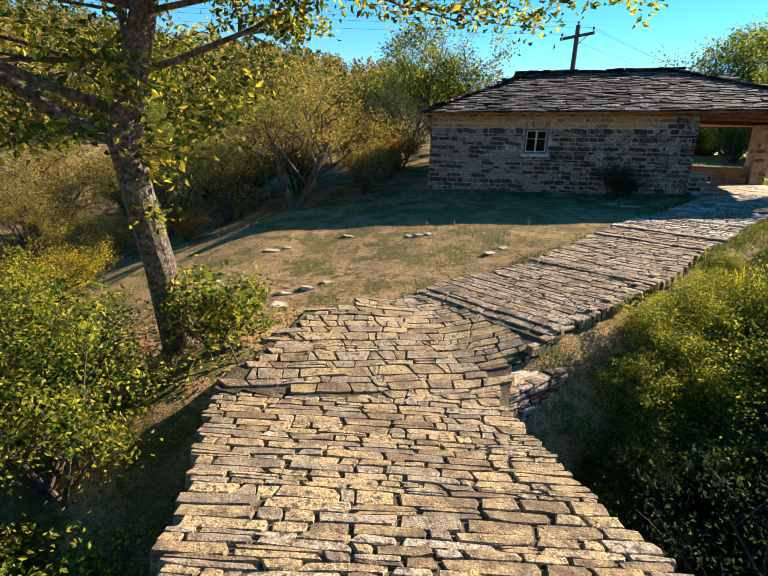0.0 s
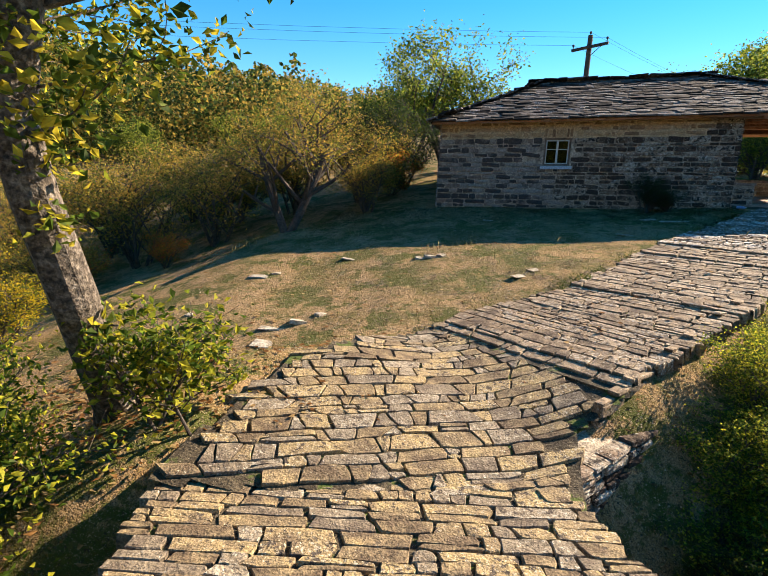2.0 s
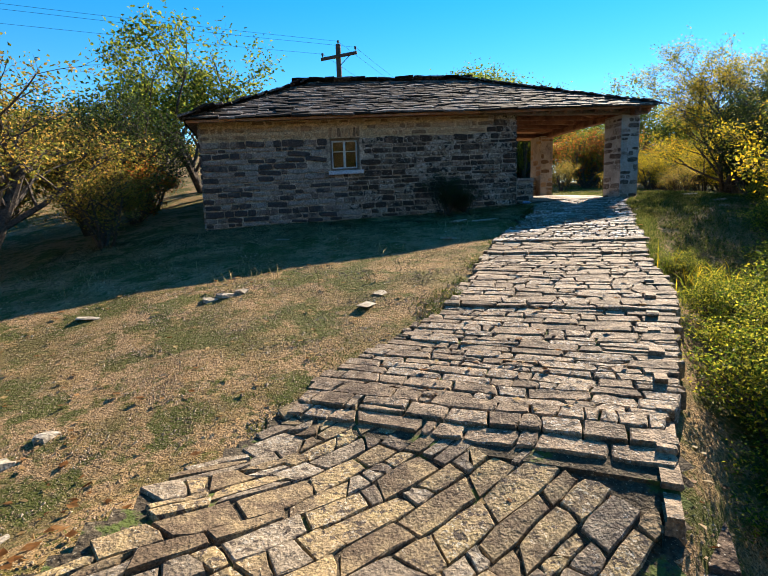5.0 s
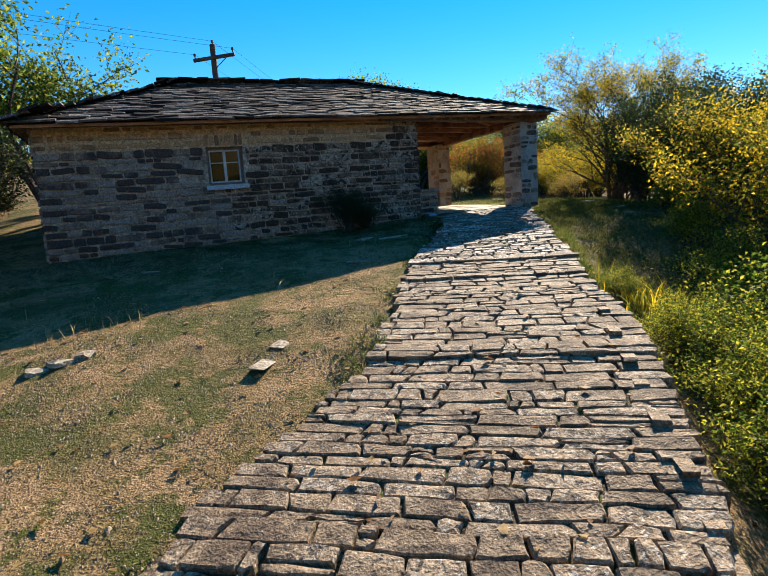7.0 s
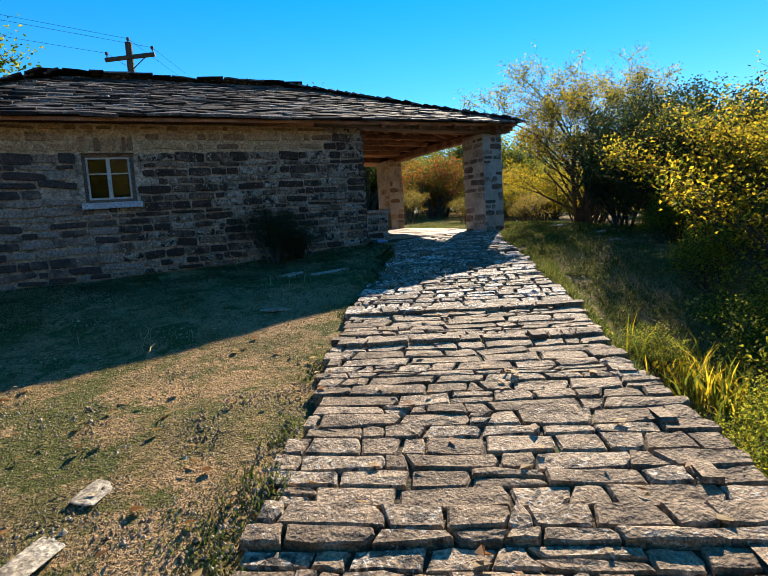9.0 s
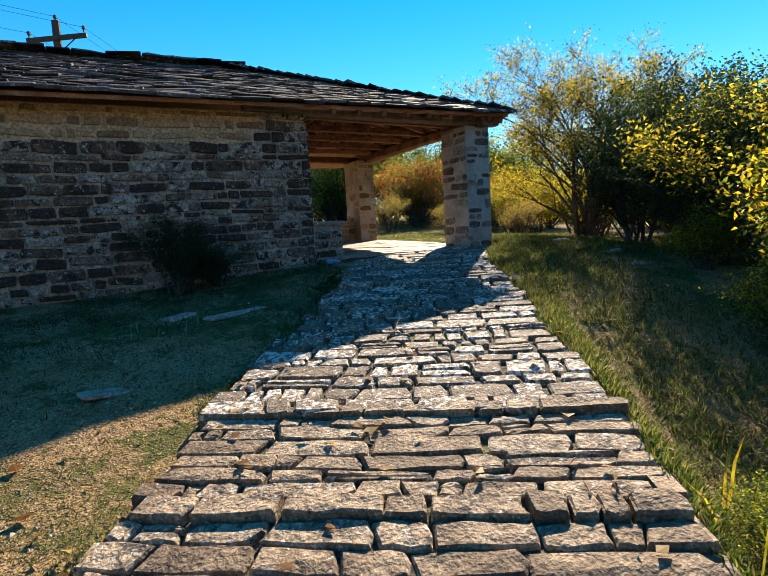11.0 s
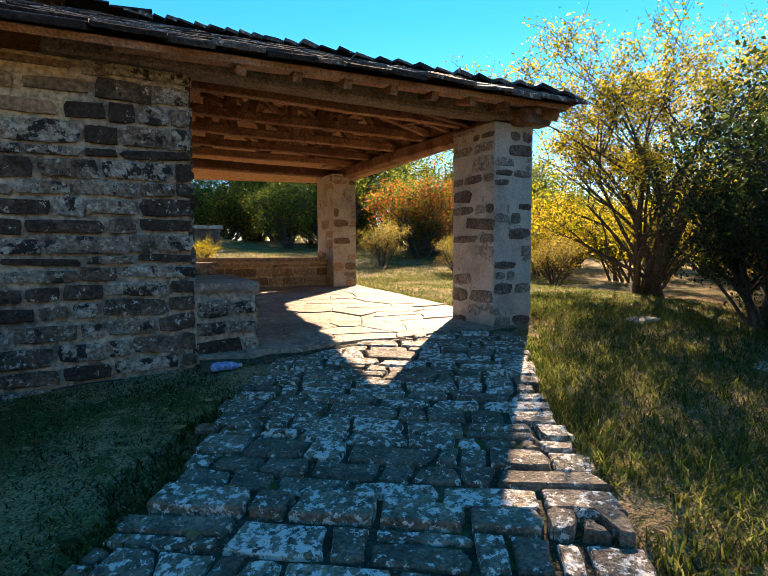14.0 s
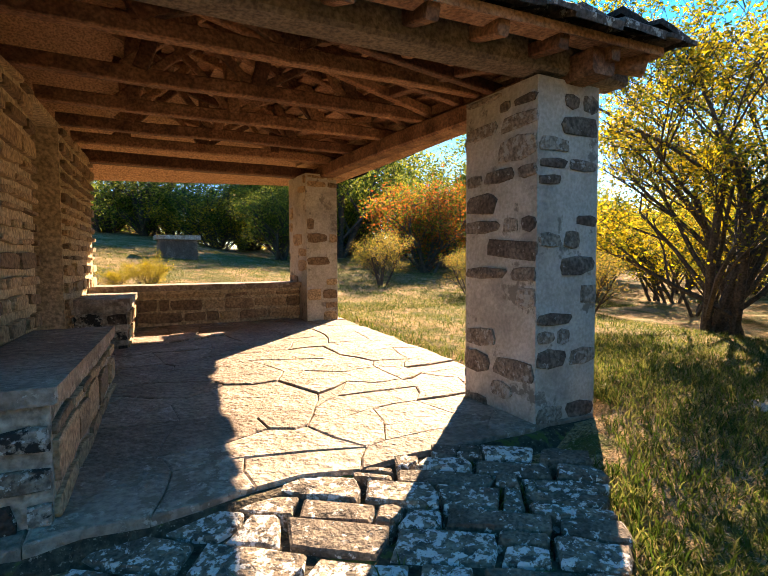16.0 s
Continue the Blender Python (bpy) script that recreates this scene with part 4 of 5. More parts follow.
for x, y, lx, ly, lz, yaw in ((-4.4, 9.5, .28, .18, .16, .3), (-4.15, 9.75, .16, .12, .14, 1.0), (-4.75, 9.3, .42, .16, .07, .2), (-4.55, 8.75, .45, .2, .06, .1), (-4.0, 8.5, .25, .18, .08, .7),
                              (-2.9, 12.45, .22, .16, .16, .5), (-3.1, 12.4, .2, .15, .13, .2), (-2.7, 12.5, .18, .12, .15, 1.2), (-1.14, 11.3, .5, .13, .02, .9), (-.92, 11.62, .34, .12, .02, .9),
                              (1.57, 15.4, .3, .2, .1, .3), (2.05, 15.12, .62, .16, .06, .42), (.9, 14.0, .35, .2, .08, .2), (-6.2, 11.6, .4, .16, .07, .1), (-5.9, 11.8, .22, .12, .09, .5),
                              (-4.6, 12.6, .4, .14, .06, .2), (-6.5, 9.8, .2, .12, .08, 0), (-2.0, 15.6, .3, .15, .06, .2), (7.7, 15.1, .3, .2, .1, .3), (6.9, 14.2, .22, .16, .1, 1), (8.3, 16.6, .35, .2, .1, 0)):
    rock(x, y, lx, ly, lz, yaw)

# ---- pole and wires ----
pole = thing("utility_pole", "dark timber utility pole with a crossarm", "utility pole", (.88, 26.5, 2.6))
b = Build()
b.tube([(0, 0, 0), (0, 0, 3), (0, 0, 6.25)], [.13, .115, .10], 10)
piece("post", b.mesh("post", M_POLE), pole)
AX = Vector((.94, -.34, 0))
b = Build()
b.beam(AX * -.72 + Vector((0, -.12, 5.70)), AX * .72 + Vector((0, -.12, 5.87)), .10, .11)
piece("crossarm", b.mesh("crossarm", M_POLE), pole)
WIRE_AT = []
for k, (q, z) in enumerate(((-.66, 5.78), (.66, 5.95), (0, 6.25))):
    b = Build()
    p = AX * q + Vector((0, -.12 * (k < 2), z))
    b.tube([p, p + Vector((0, 0, .06)), p + Vector((0, 0, .07)), p + Vector((0, 0, .14)), p + Vector((0, 0, .16))], [.02, .02, .045, .05, .02], 8)
    piece("insulator", b.mesh("insulator", M_IRON), pole)
    WIRE_AT.append(Vector((.88, 26.5, 2.6)) + p + Vector((0, 0, .12)))
b = Build()
b.tube([AX * .45 + Vector((0, -.12, 5.80)), Vector((0, -.08, 5.4))], [.015, .015], 6)
piece("stay", b.mesh("stay", M_IRON), pole)
M_WIRE = material("wire", [(.03, .03, .035), (.05, .05, .055)], 9, 1.0, 0, spec=0)
for k, p in enumerate(WIRE_AT):
    for end in (Vector((-58, 6, 9.2)), Vector((24, 62, 11.0))):
        e = end + (p - WIRE_AT[2]) * 1.0
        b = Build()
        pts = [p.lerp(e, i / 16) - Vector((0, 0, 4 * .9 * (i / 16) * (1 - i / 16))) for i in range(17)]
        b.tube(pts, [.0045] * 17, 4)
        tagged(piece("overhead_wire", b.mesh("overhead_wire", M_WIRE)), "thin dark overhead wire from the pole", "wire", "overhead wires")

# stone block in the far meadow
block = thing("stone_trough", "square stone block with a flat slab top", "stone block", (6.35, 30.6, gz(6.35, 30.6)))
b = Build()
b.box(-.5, .5, -.35, .35, -.1, .52)
piece("base", b.mesh("base", M_PILLAR), block)
b = Build()
b.box(-.58, .58, -.43, .43, .522, .64)
piece("top", b.mesh("top", M_WHITE), block, label="pale slab top")


bottle = thing("plastic_bottle", "crushed blue and white plastic bottle on the grass", "litter", (3.95, 16.95, gz(3.95, 16.95) + .035))
b = Build()
b.tube([(-.10, 0, 0), (-.08, 0, 0), (0, .01, .005), (.06, 0, 0), (.085, 0, 0), (.10, 0, 0)], [.02, .035, .03, .034, .02, .012], 9, .12)
piece("body", b.mesh("body", material("blue_plastic", [(.06, .18, .42), (.20, .38, .6)], 12, .35, .1)), bottle)
b = Build()
b.tube([(.10, 0, 0), (.12, 0, 0)], [.014, .014], 9)
piece("cap", b.mesh("cap", M_PAINT), bottle, label="pale screw cap")


# ---- trees and shrubs ----
def tree(name, label, base, height, radius, leaf, leaves, size, seed, lean=(0, 0), spread=.5, stems=1, depth=4, bark=None, low=.3, droop=.0, fork=3, first=None, group="", puff=1.6):
    rng = random.Random(seed)
    ob = thing(name, label, "tree" if height > 3 else "bush", base, group)
    wood, crown = Build(), Build()
    tips = []

    def grow(p, d, ln, r, lev):
        n = 4
        pts, rad = [p], [r]
        for i in range(n):
            d = (d + Vector((rng.uniform(-1, 1), rng.uniform(-1, 1), rng.uniform(-.5, .8))) * (.16 if lev else .07)).normalized()
            p = p + d * (ln / n)
            pts.append(p)
            rad.append(r * (1 - .45 * (i + 1) / n))
        wood.tube(pts, rad, 8 if lev == 0 else (5 if lev < 3 else 3), .08 if lev == 0 else 0)
        if lev >= (1 if stems > 3 else 2):
            tips.extend(pts[1:])
        if lev >= depth:
            return
        for i in range(fork + (lev == 0)):
            q = rng.uniform(low if lev == 0 else .35, 1.0)
            k = min(n - 1, int(q * n))
            at = pts[k].lerp(pts[k + 1], q * n - k)
            a = rng.uniform(0, 2 * math.pi)
            side = Vector((math.cos(a), math.sin(a), rng.uniform(-.15, .5)))
            nd = (d * (1 - spread) + side * spread).normalized()
            grow(at, nd, ln * rng.uniform(.55, .75), max(.004, rad[k] * .6), lev + 1)

    for i in range(stems):
        a = rng.uniform(0, 6.28)
        d = Vector((lean[0], lean[1], 1)) + (Vector((math.cos(a), math.sin(a), 0)) * .5 if stems > 1 else Vector())
        grow(Vector((rng.uniform(-.2, .2) * (stems > 1), rng.uniform(-.2, .2) * (stems > 1), -.15)), d.normalized(), height * .5 * rng.uniform(.85, 1.1), radius, 0)
    if first:
        first(wood, grow)
    for i in range(leaves):
        p = rng.choice(tips)
        o = Vector((rng.gauss(0, 1), rng.gauss(0, 1), rng.gauss(0, .8))) * size * puff
        crown.leaf(p + o, size * rng.uniform(.6, 1.3), rng, droop)
    piece("trunk", wood.mesh("trunk", bark or M_TWIG), ob)
    piece("crown", crown.mesh("crown", leaf), ob)
    return ob


def scatter(ob, spots):
    """Copies of a shrub or tree, turned and sized a little differently."""
    for i, (x, y, k) in enumerate(spots):
        c = copy_thing(ob, Matrix.LocRotScale((x, y, gz(x, y)), Euler((0, 0, i * 2.4 + x)), None))
        c.scale = (k * (1 + .1 * math.sin(i * 3.1)), k, k * (1 + .12 * math.cos(i * 2.3)))


def oak_limbs(wood, grow):
    """The oak's bent trunk and the heavy limbs that leave it."""
    wood.tube([(0, 0, -.3), (.08, -.12, .1), (.28, -.55, .8), (.43, -.86, 1.4), (.38, -1.08, 2.2), (.32, -1.15, 2.75), (.45, -1.12, 3.4), (.62, -1.05, 4.2), (.68, -.95, 5.3), (.72, -.9, 6.4)],
              [.27, .21, .185, .175, .165, .165, .14, .12, .09, .05], 14, .07)
    for p, d, ln, r in (((.32, -1.15, 2.7), (-.92, -.25, .33), 2.6, .085), ((.36, -1.12, 3.0), (-.75, -.65, .2), 2.2, .06), ((.45, -1.12, 3.4), (.75, .55, .25), 1.7, .04), ((.5, -1.1, 3.5), (-.6, .6, .35), 2.0, .05),
                        ((.6, -1.05, 4.1), (.92, .12, .36), 2.6, .075), ((.55, -1.08, 3.95), (.97, -.2, .14), 3.0, .032), ((.56, -1.08, 4.0), (.8, -.55, .10), 2.4, .03), ((.6, -1.05, 4.2), (.97, .25, .12), 3.4, .03),
                        ((.6, -1.05, 4.0), (-.8, -.4, .25), 2.4, .06), ((.6, -1.0, 4.2), (.2, -.9, .15), 2.0, .05), ((.68, -.95, 5.2), (.5, .6, .6), 2.2, .045), ((.68, -.95, 5.2), (-.6, .2, .6), 2.2, .045),
                        ((.5, -1.1, 3.5), (-.9, .1, .1), 2.2, .04), ((.62, -1.05, 4.4), (.9, -.35, .10), 3.6, .03)):
        grow(Vector(p), Vector(d).normalized(), ln, r, 1)
    for p, d in (((.42, -1.0, 2.0), (.8, -.3, .2)), ((.45, -.8, 1.2), (.8, -.3, .1)), ((.35, -1.1, 2.4), (.6, .3, .2)), ((.33, -1.1, 2.6), (.8, -.4, .1)), ((.35, -1.1, 2.9), (.9, .2, .2)), ((.4, -1.1, 3.2), (.7, -.6, 0)), ((.3, -1.1, 2.8), (-.4, -.9, .1))):
        grow(Vector(p), Vector(d).normalized(), .35 if p[2] < 2.5 else 1.1, .014, 4 if p[2] < 2.5 else 3)


tree("oak_tree", "leaning oak tree with furrowed bark and yellowing leaves", (-5.02, 6.5, gz(-5.02, 6.5)), 1, .02, L_OAK, 36000, .09, 101, (0, 0), .62, 0, 4, M_BARK, .5, .2, 3, oak_limbs, puff=1.2)
tree("thorn_tree", "old browning fruit tree with twisted trunks", (-7.4, 15.6, gz(-7.4, 15.6)), 5.4, .12, L_BROWN, 8000, .075, 102, stems=3, spread=.6, low=.25)
tall = tree("green_tree", "tall green tree standing around the house", (-4.2, 23.4, gz(-4.2, 23.4)), 5.6, .12, L_GREEN, 8000, .13, 103, stems=3, low=.15, group="trees behind the house")
# Spots with negative y: unseen trees added behind the camera to darken window reflections.
scatter(tall, ((-6.0, 24.5, .85), (-9.8, 23.0, .62), (-7.8, 22.0, .7), (13.5, 35, 1.1), (19, 33, 1.2), (-13, 24, .6), (-17, 21, .6), (-6, -14, 1.3), (0, -16, 1.4), (6, -15, 1.3), (-12, -12, 1.3), (12, -13, 1.3), (3, -19, 1.5), (-3, -20, 1.5), (16, -9, 1.2), (-17, -7, 1.2)))
tree("round_tree", "broad green tree beyond the roof", (11.0, 43.0, gz(11.0, 43.0)), 10.2, .16, L_GREEN, 16000, .20, 104, spread=.55, puff=2.0, stems=4, low=.25)
autumn = tree("autumn_tree", "half-bare multi-stemmed tree with yellow leaves", (12.0, 18.9, gz(12, 18.9)), 5.0, .07, L_YELLOW, 42000, .055, 105, stems=7, depth=5, spread=.5, low=.12)
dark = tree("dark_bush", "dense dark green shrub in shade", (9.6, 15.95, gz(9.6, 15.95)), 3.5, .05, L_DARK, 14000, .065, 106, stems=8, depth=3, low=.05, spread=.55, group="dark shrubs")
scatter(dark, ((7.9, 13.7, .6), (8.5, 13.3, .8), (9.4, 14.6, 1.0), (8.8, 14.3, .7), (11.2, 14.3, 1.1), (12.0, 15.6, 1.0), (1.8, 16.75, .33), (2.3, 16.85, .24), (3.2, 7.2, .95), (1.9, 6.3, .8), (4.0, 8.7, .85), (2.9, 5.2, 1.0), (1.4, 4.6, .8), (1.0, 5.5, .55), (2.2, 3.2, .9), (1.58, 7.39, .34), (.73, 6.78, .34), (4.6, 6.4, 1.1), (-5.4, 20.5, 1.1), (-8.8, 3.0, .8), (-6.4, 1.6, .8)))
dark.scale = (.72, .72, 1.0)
yellow = tree("yellow_bush", "bushy shrub with yellow and green autumn leaves", (7.6, 12.6, gz(7.6, 12.6)), 2.6, .035, L_YELLOW, 9500, .052, 107, stems=8, depth=3, low=.08, spread=.5, group="yellow shrubs")
scatter(yellow, ((6.4, 11.0, 1.0), (9.2, 13.0, 1.15), (8.2, 11.2, 1.1), (5.3, 9.6, .85), (11.5, 13.6, 1.3), (14.5, 20.5, 1.0), (15.5, 18.5, 1.1), (13.0, 16.8, 1.0), (16.5, 22.5, 1.15), (14.2, 23.5, .9), (18, 20, 1.2), (17, 25, 1.1), (14.8, 25.6, .9), (16.4, 27.2, 1.0), (18.8, 23.6, 1.2), (20.2, 18.4, 1.2), (19.4, 16.0, 1.2), (13.4, 14.0, 1.1), (15.8, 15.8, 1.3),
                 (-7.6, 4.6, .8), (-8.6, 6.6, .85), (-9.8, 8.8, .8), (5.1, 24.0, .25), (4.6, 24.3, .2)))
mixed = tree("green_bush", "leafy shrub of fresh green and yellow leaves", (2.9, 8.1, gz(2.9, 8.1)), 2.5, .035, L_FRESH, 7500, .07, 108, stems=8, depth=3, low=.08, spread=.5, group="green shrubs")
scatter(mixed, ((1.75, 7.35, .68), (2.35, 8.5, .62), (3.7, 9.4, .8), (1.2, 6.3, .5), (2.6, 7.3, .9), (-6.4, 4.2, .85), (-6.9, 5.6, .8), (-7.9, 3.2, .9), (-6.0, 3.0, .75), (-9.2, 5.0, 1.0), (-5.9, 5.3, .6), (-5.0, 4.4, .85), (-4.7, 3.2, .9), (-5.5, 2.2, 1.0), (-4.2, 1.9, .9), (.75, 6.75, .38), (1.45, 7.8, .42), (1.95, 8.7, .36), (.35, 6.3, .45), (2.55, 9.9, .26), (.55, 5.9, .5), (.9, 5.0, .8), (1.5, 3.8, .95), (3.0, 11.0, .2), (5.0, 11.0, .5), (7.4, 13.6, .35), (.82, 7.47, .42), (1.27, 8.13, .40), (1.72, 8.79, .40), (1.0, 7.1, .5), (1.67, 7.83, .5), (.17, 6.21, .45), (2.2, 9.6, .3), (2.6, 9.2, .45), (3.6, 10.2, .3), (4.4, 10.6, .4), (6.0, 12.2, .4), (2.9, 9.6, .4)))
tree("oak_sapling", "young oak shrub with bright green and yellow leaves beside the bridge", (-4.02, 6.1, gz(-4.02, 6.1) + .1), 1.25, .016, L_FRESH, 1500, .085, 118, stems=7, depth=3, low=.1, spread=.5, puff=.9)
brown = tree("brown_bush", "browning thicket shrub with thin twigs", (-9.6, 15.4, gz(-9.6, 15.4)), 3.4, .05, L_BROWN, 6500, .075, 109, stems=7, depth=3, low=.1, spread=.55, group="brown shrubs")
scatter(brown, ((-11.5, 14.6, 1.0), (-10.4, 17.4, 1.1), (-8.2, 17.8, 1.0), (-13.5, 15.8, 1.1), (-12.6, 18.6, 1.2), (-15.6, 14.2, 1.0), (-6.2, 18.6, 1.0), (-17.5, 16.8, 1.2), (-14.2, 12.6, .8), (-19.6, 14.5, 1.1), (-5.6, 16.9, .7), (-11.6, 11.9, .6), (-16.6, 11.4, .7),
                (-7.0, 4.9, .55), (-8.3, 4.9, .6), (-7.5, 6.3, .5), (1.3, 6.6, .4), (4.9, 7.9, .7), (12.5, 21.5, .5), (10.2, 25.5, .45), (11.3, 23.6, .4)))
autumnal = tree("autumn_bush", "rounded shrub turning orange and red", (13.4, 28.4, gz(13.4, 28.4)), 3.5, .05, L_MIX, 8000, .09, 110, stems=7, depth=3, low=.1, spread=.5, group="autumn shrubs")
scatter(autumnal, ((14.8, 29.5, .9), (-5.5, 19.3, .55), (-12.2, 13.2, .4), (-10.0, 13.7, .3), (17.5, 28.0, .9)))
olive = tree("olive_bush", "grey-green rounded bush in the far meadow", (10.4, 34.0, gz(10.4, 34.0)), 3.3, .06, L_GREEN, 7500, .10, 111, stems=8, depth=3, low=.06, spread=.5, group="meadow bushes")
scatter(olive, ((12.6, 35.5, 1.0), (8.9, 38.0, 1.2), (16.0, 32.0, 1.2), (3.0, 33.5, .9), (20.5, 27.5, 1.2), (21, 22.5, 1.1), (14.6, 37.0, 1.2), (18.0, 35.0, 1.3), (22.0, 31.0, 1.3), (6.2, 40.0, 1.3), (11.0, 40.5, 1.4), (24.5, 26.0, 1.3), (25.5, 21.0, 1.3), (23.5, 17.5, 1.2), (16.5, 39.5, 1.4)))


for i in range(36):
    az, r = radians(1 + i * 2.3), 39 + 3 * math.sin(i * 1.7)
    x, y, k = 4 + r * math.sin(az), 8 + r * math.cos(az) * .85, 1.15 + .25 * math.sin(i * 2.9)
    copy_thing((olive, brown, olive, yellow, tall)[i % 5], Matrix.LocRotScale((x, y, gz(x, y) - .6), Euler((0, 0, i * 2.4)), None)).scale = (k * 1.2, k * 1.2, k)


# ---- woods on the far hillside ----
def far_woods():
    rng = random.Random(140)
    b = Build()
    made = 0
    while made < 5600:
        az = radians(rng.uniform(-180, 180)) if made % 4 == 0 else radians(rng.uniform(-125, 8))
        r = rng.uniform(36, 230)
        if .05 < az < 1.9 and not 50 < r < 120:
            continue
        x, y = r * math.sin(az), r * math.cos(az)
        if noise.noise((x * .03, y * .03, 2)) < -.22 and r > 60:
            continue
        if r < 62 and not -1.9 < az < -.42:
            continue
        made += 1
        z, h = land(x, y), rng.uniform(2.5, 6.5)
        for i in range(46 if r > 110 else (110 if r > 70 else 260)):
            q = rng.random()
            rr = h * .42 * math.sin(math.pi * min(1, .15 + q * .85)) * rng.uniform(.4, 1)
            a = rng.uniform(0, 6.28)
            b.leaf((x + rr * math.cos(a), y + rr * math.sin(a), z + h * q * .95), h * (.14 if r > 110 else (.085 if r > 70 else .05)), rng, 0, .9)
    tagged(piece("far_woods", b.mesh("far_woods", L_WOODS)), "mixed autumn woods on the far hillside", "woods", kind="stuff")


L_WOODS = leafmat("far_wood_leaf", [(.05, .08, .02), (.11, .15, .03), (.22, .21, .04), (.32, .22, .05)])
far_woods()


# ---- grass, leaves and gravel ----
def blades(name, label, count, spot, size, leaf, seed, splay=.5):
    rng = random.Random(seed)
    b = Build()
    for _ in range(count):
        p = spot(rng)
        if p is None:
            continue
        x, y, k = p
        z = land(x, y) - .02
        h = size * rng.uniform(.5, 1.3) * k
        a = rng.uniform(0, 6.28)
        lean = Vector((rng.gauss(0, splay), rng.gauss(0, splay), 1)).normalized() * h
        s = Vector((math.cos(a), math.sin(a), 0)) * (.003 + h * .018)
        o = Vector((x, y, z))
        m = o + lean * .55 + Vector((0, 0, h * .08))
        k0 = len(b.v)
        b.v += [tuple(o - s), tuple(o + s), tuple(m + s * .7), tuple(m - s * .7), tuple(o + lean + Vector((lean.x, lean.y, -h * .2)) * .3)]
        b.f += [(k0, k0 + 1, k0 + 2, k0 + 3), (k0 + 3, k0 + 2, k0 + 4)]
    tagged(piece(name, b.mesh(name, leaf)), label, "grass", kind="stuff")


def tufted(x, y, f=1.2, t=0.0):
    return noise.noise((x * f, y * f, 11)) > t


def right_strip(rng):
    l = rng.uniform(4.5, 15.5)
    d = abs(rng.gauss(0, 1.1)) + (path_ends(l)[1] + .02 if l < 12 else .08)
    x, y = PX + DX * l + DY * d, PY + DY * l - DX * d
    return (x, y, 1) if tufted(x, y, 1.5, -.6) and not (6.6 < x < 7.35 and 17 < y < 18) else None


def left_strip(rng):
    l = rng.uniform(.9, 10.5)
    d = path_ends(l)[0] - abs(rng.gauss(0, .28)) + .06
    x, y = PX + DX * l + DY * d, PY + DY * l - DX * d
    return (x, y, .8) if tufted(x, y, 1.3, -.1) and y < 17.1 else None


def meadow(rng):
    x, y = rng.uniform(-11, 3.5), rng.uniform(7, 17.1)
    l, d = path_coords(x, y)
    if d > -2.2 or inside(x, y, LANDING):
        return None
    return (x, y, 1) if tufted(x, y, .55, -.12) else None


def rough_edge(rng):
    x = rng.uniform(-12, 3)
    y = 13.9 + .5 * math.sin(x * .8) + rng.gauss(0, .5) + max(0, -x - 4) * .12
    return (x, y, 1) if tufted(x, y, 1.0, .05) else None


def back_meadow(rng):
    x, y = rng.uniform(3, 15), 22.2 + 12 * rng.random() ** 1.5
    return (x, y, 1) if tufted(x, y, .9, -.55) and not (3.6 < x < 7.6 and y < 22.3) else None


def porch_side(rng):
    x, y = rng.uniform(7.3, 12), rng.uniform(14.5, 23)
    return (x, y, 1) if (y > 18 or path_coords(x, y)[1] > .1) and tufted(x, y, 1.2, -.6) else None


# Short turf over the house's shadow area; its dark blades deepen that shade.
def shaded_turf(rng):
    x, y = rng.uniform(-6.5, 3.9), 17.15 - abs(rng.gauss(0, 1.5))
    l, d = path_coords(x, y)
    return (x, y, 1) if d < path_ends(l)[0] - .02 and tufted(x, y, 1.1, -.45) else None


def clump(rng):
    return 3.25 + rng.gauss(0, .28), 10.5 + rng.gauss(0, .3), 1


blades("grass", "green grass along the path's outer edge", 60000, right_strip, .075, L_GRASS, 151)
blades("grass", "short green grass along the path's inner edge", 9000, left_strip, .06, L_GRASS, 152)
blades("grass", "thin dry grass over the sloping meadow", 60000, meadow, .042, L_GRASS, 153, .9)
blades("dry_grass", "tall straw-coloured grass at the shade's edge", 900, rough_edge, .16, L_STRAW, 154, .3)
blades("grass", "meadow grass beyond the porch", 90000, back_meadow, .075, L_GRASS, 155, .7)
blades("grass", "tufty grass beside the porch pillar", 45000, porch_side, .075, L_GRASS, 156, .7)
blades("grass", "short turf before the house wall, the house's shade deepened in its colour", 60000, shaded_turf, .05, L_SHADE_TURF, 159, .8)
blades("dry_grass", "tall yellow grass clump beside the path", 450, clump, .34, L_YELLOW, 157, .35)


def moss(rng):
    l, d = rng.uniform(6.5, 12.0), -abs(rng.gauss(0, .55))
    x, y = PX + DX * l + DY * d, PY + DY * l - DX * d
    return (x, y, 1) if tufted(x, y, 2.2, .12) and y < 17 and d > -1.8 else None


blades("grass", "moss and grass tufts in the path's joints", 7000, moss, .055, L_GRASS, 158, .9)


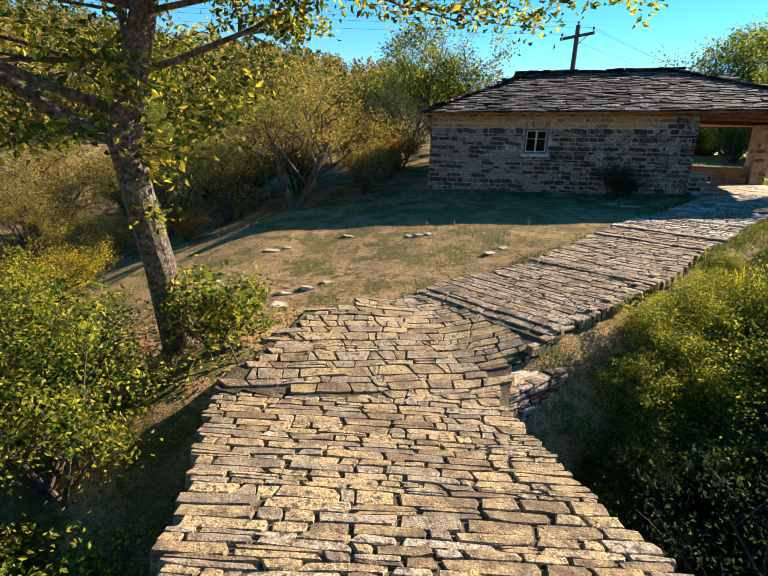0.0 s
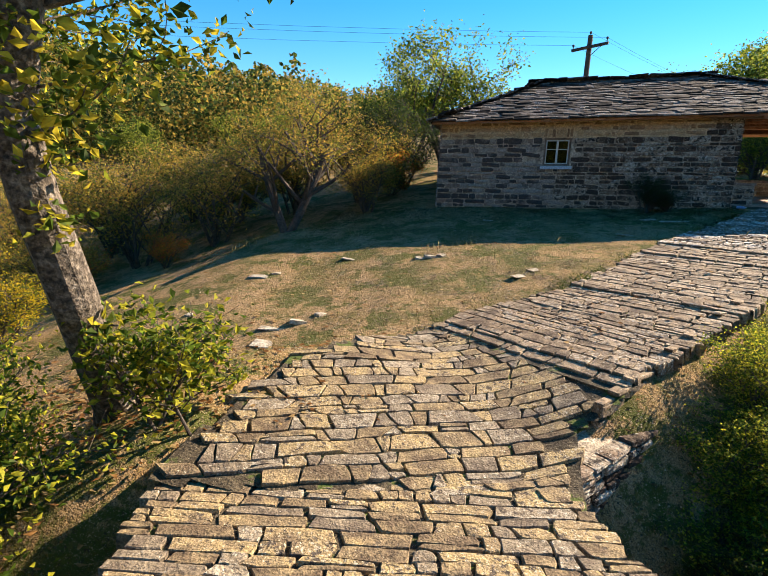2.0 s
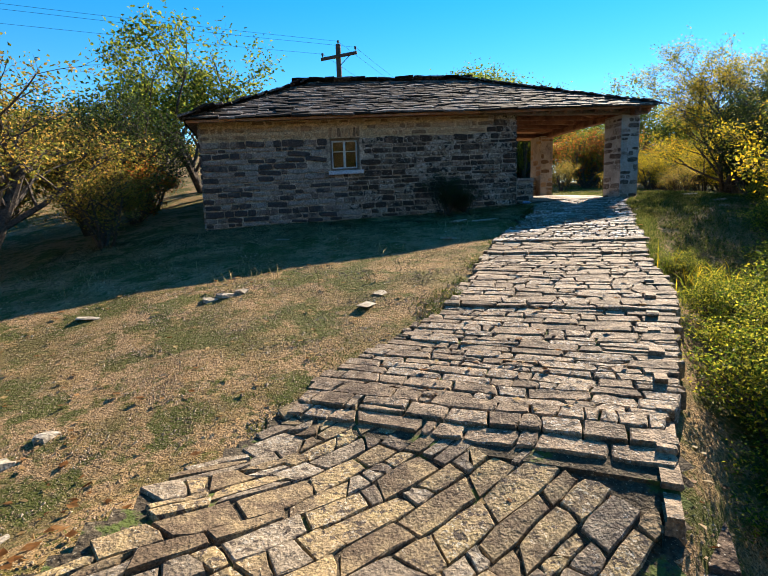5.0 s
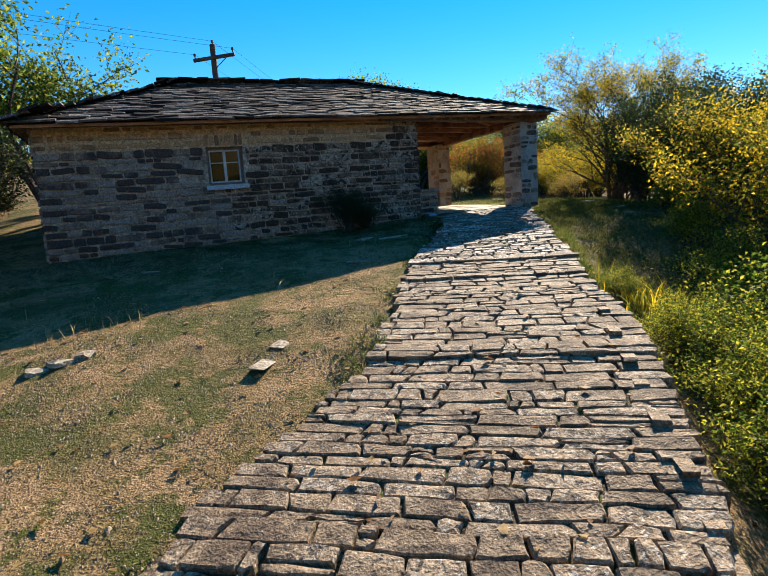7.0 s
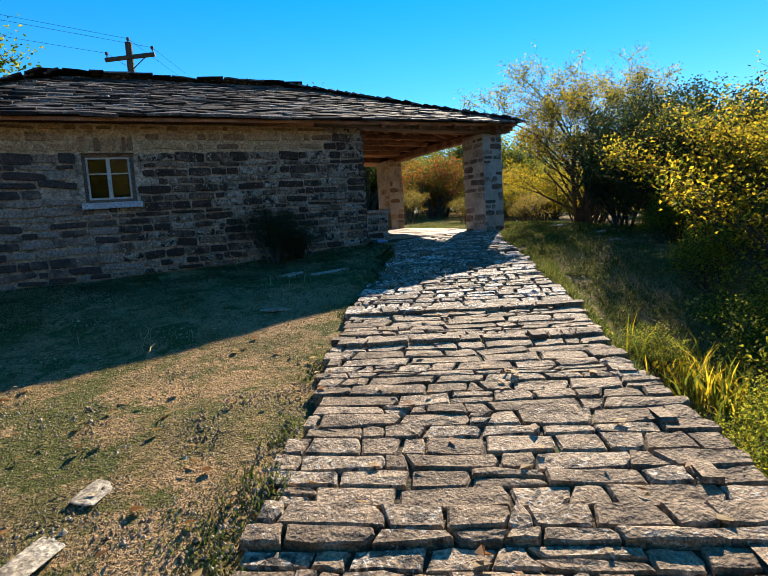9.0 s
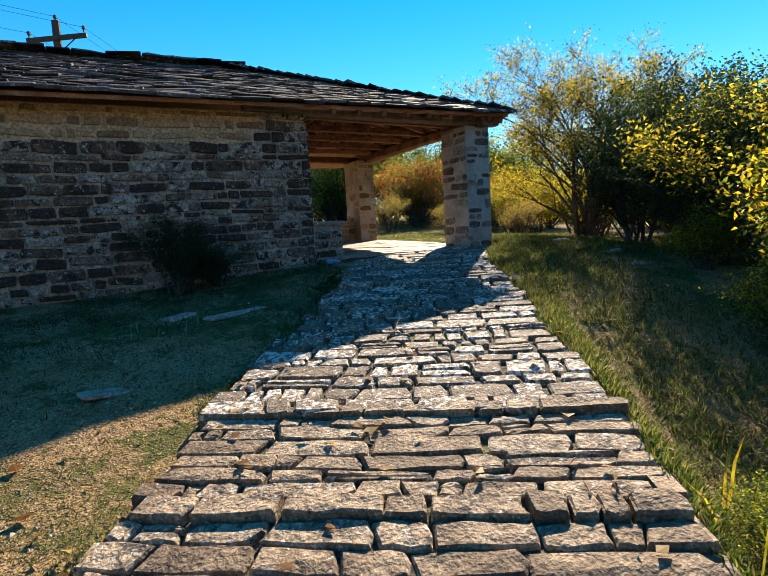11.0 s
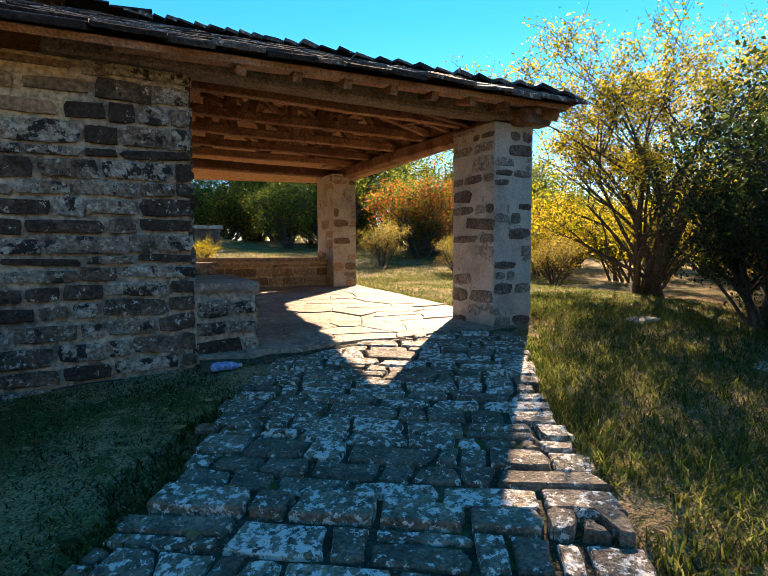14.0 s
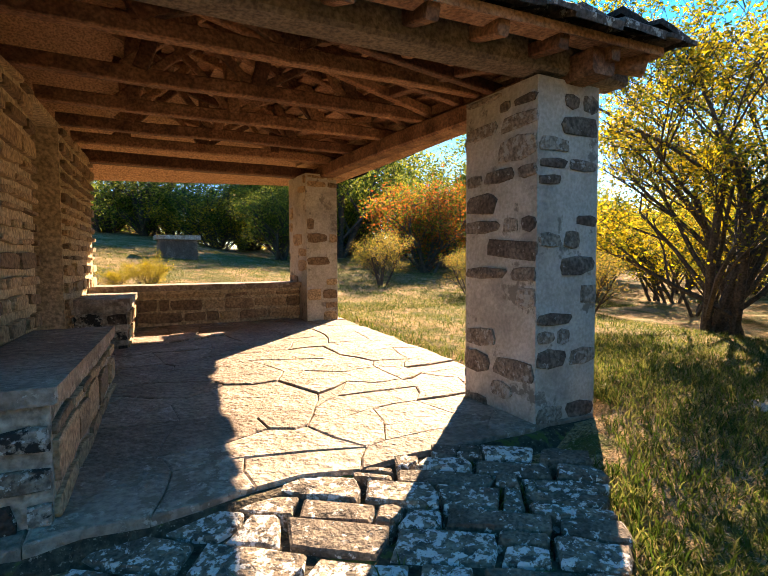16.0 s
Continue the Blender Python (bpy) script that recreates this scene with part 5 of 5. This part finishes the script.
def litter(name, label, category, count, spot, seed, size, mat, flat):
    rng = random.Random(seed)
    b = Build()
    for _ in range(count):
        p = spot(rng)
        if p is None:
            continue
        x, y, z = p
        k = size * rng.uniform(.5, 1.5)
        if flat:
            b.leaf((x, y, z + .01), k, rng, 0, .7)
            for i in range(4):
                vx, vy, vz = b.v[-4 + i]
                b.v[-4 + i] = (vx, vy, z + .012 + (vz - z) * .25 * (vz > z))
        else:
            n = 5
            k0 = len(b.v)
            a0 = rng.uniform(0, 6)
            b.v += [(x + k * math.cos(a0 + 6.28 * i / n) * rng.uniform(.6, 1), y + k * math.sin(a0 + 6.28 * i / n) * rng.uniform(.6, 1), z - .005) for i in range(n)]
            b.v.append((x + rng.uniform(-.2, .2) * k, y + rng.uniform(-.2, .2) * k, z + k * rng.uniform(.35, .7)))
            b.f += [(k0 + i, k0 + (i + 1) % n, k0 + n) for i in range(n)]
    tagged(piece(name, b.mesh(name, mat)), label, category, kind="stuff")


def gravelly(rng):
    x, y = rng.gauss(-2.2, 2.4), rng.gauss(11.0, 2.2)
    l, d = path_coords(x, y)
    if d > path_ends(l)[0] - .02 and l > .8 or inside(x, y, LANDING) or y < 6.3 or y > 17:
        return None
    return x, y, land(x, y)


def leafy(rng):
    x, y = rng.uniform(-9, 4), rng.uniform(6.5, 16.5)
    l, d = path_coords(x, y)
    if d > 0:
        return None
    on = (d > -2.1 and l > .9)
    return x, y, (slope(x, y) + .035 if on else land(x, y) + .01)


M_GRAVEL = material("pale_gravel", [(.20, .14, .085), (.32, .23, .14), (.44, .35, .24)], 4, .9, .3, "island", 40, vary=.3)
litter("gravel", "pale gravel scattered over bare earth", "gravel", 42000, gravelly, 161, .010, M_GRAVEL, False)
litter("gravel", "loose pale stones on the worn meadow", "gravel", 1000, gravelly, 165, .02, M_GRAVEL, False)
litter("fallen_leaves", "dry brown leaves on the ground", "leaves", 1800, leafy, 162, .07, L_FALLEN, True)


def bank(rng):
    l, d = rng.uniform(-3, 9), rng.uniform(.2, 4)
    x, y = PX + DX * l + DY * d, PY + DY * l - DX * d
    return x, y, land(x, y)


litter("fallen_leaves", "brown leaves over the bank beside the path", "leaves", 3000, bank, 164, .05, L_FALLEN, True)


def oak_litter(rng):
    x, y = rng.gauss(-5.6, 1.2), rng.gauss(6.6, 1.2)
    return x, y, land(x, y)


litter("fallen_leaves", "orange-brown leaves under the oak tree", "leaves", 2500, oak_litter, 163, .08, L_FALLEN, True)
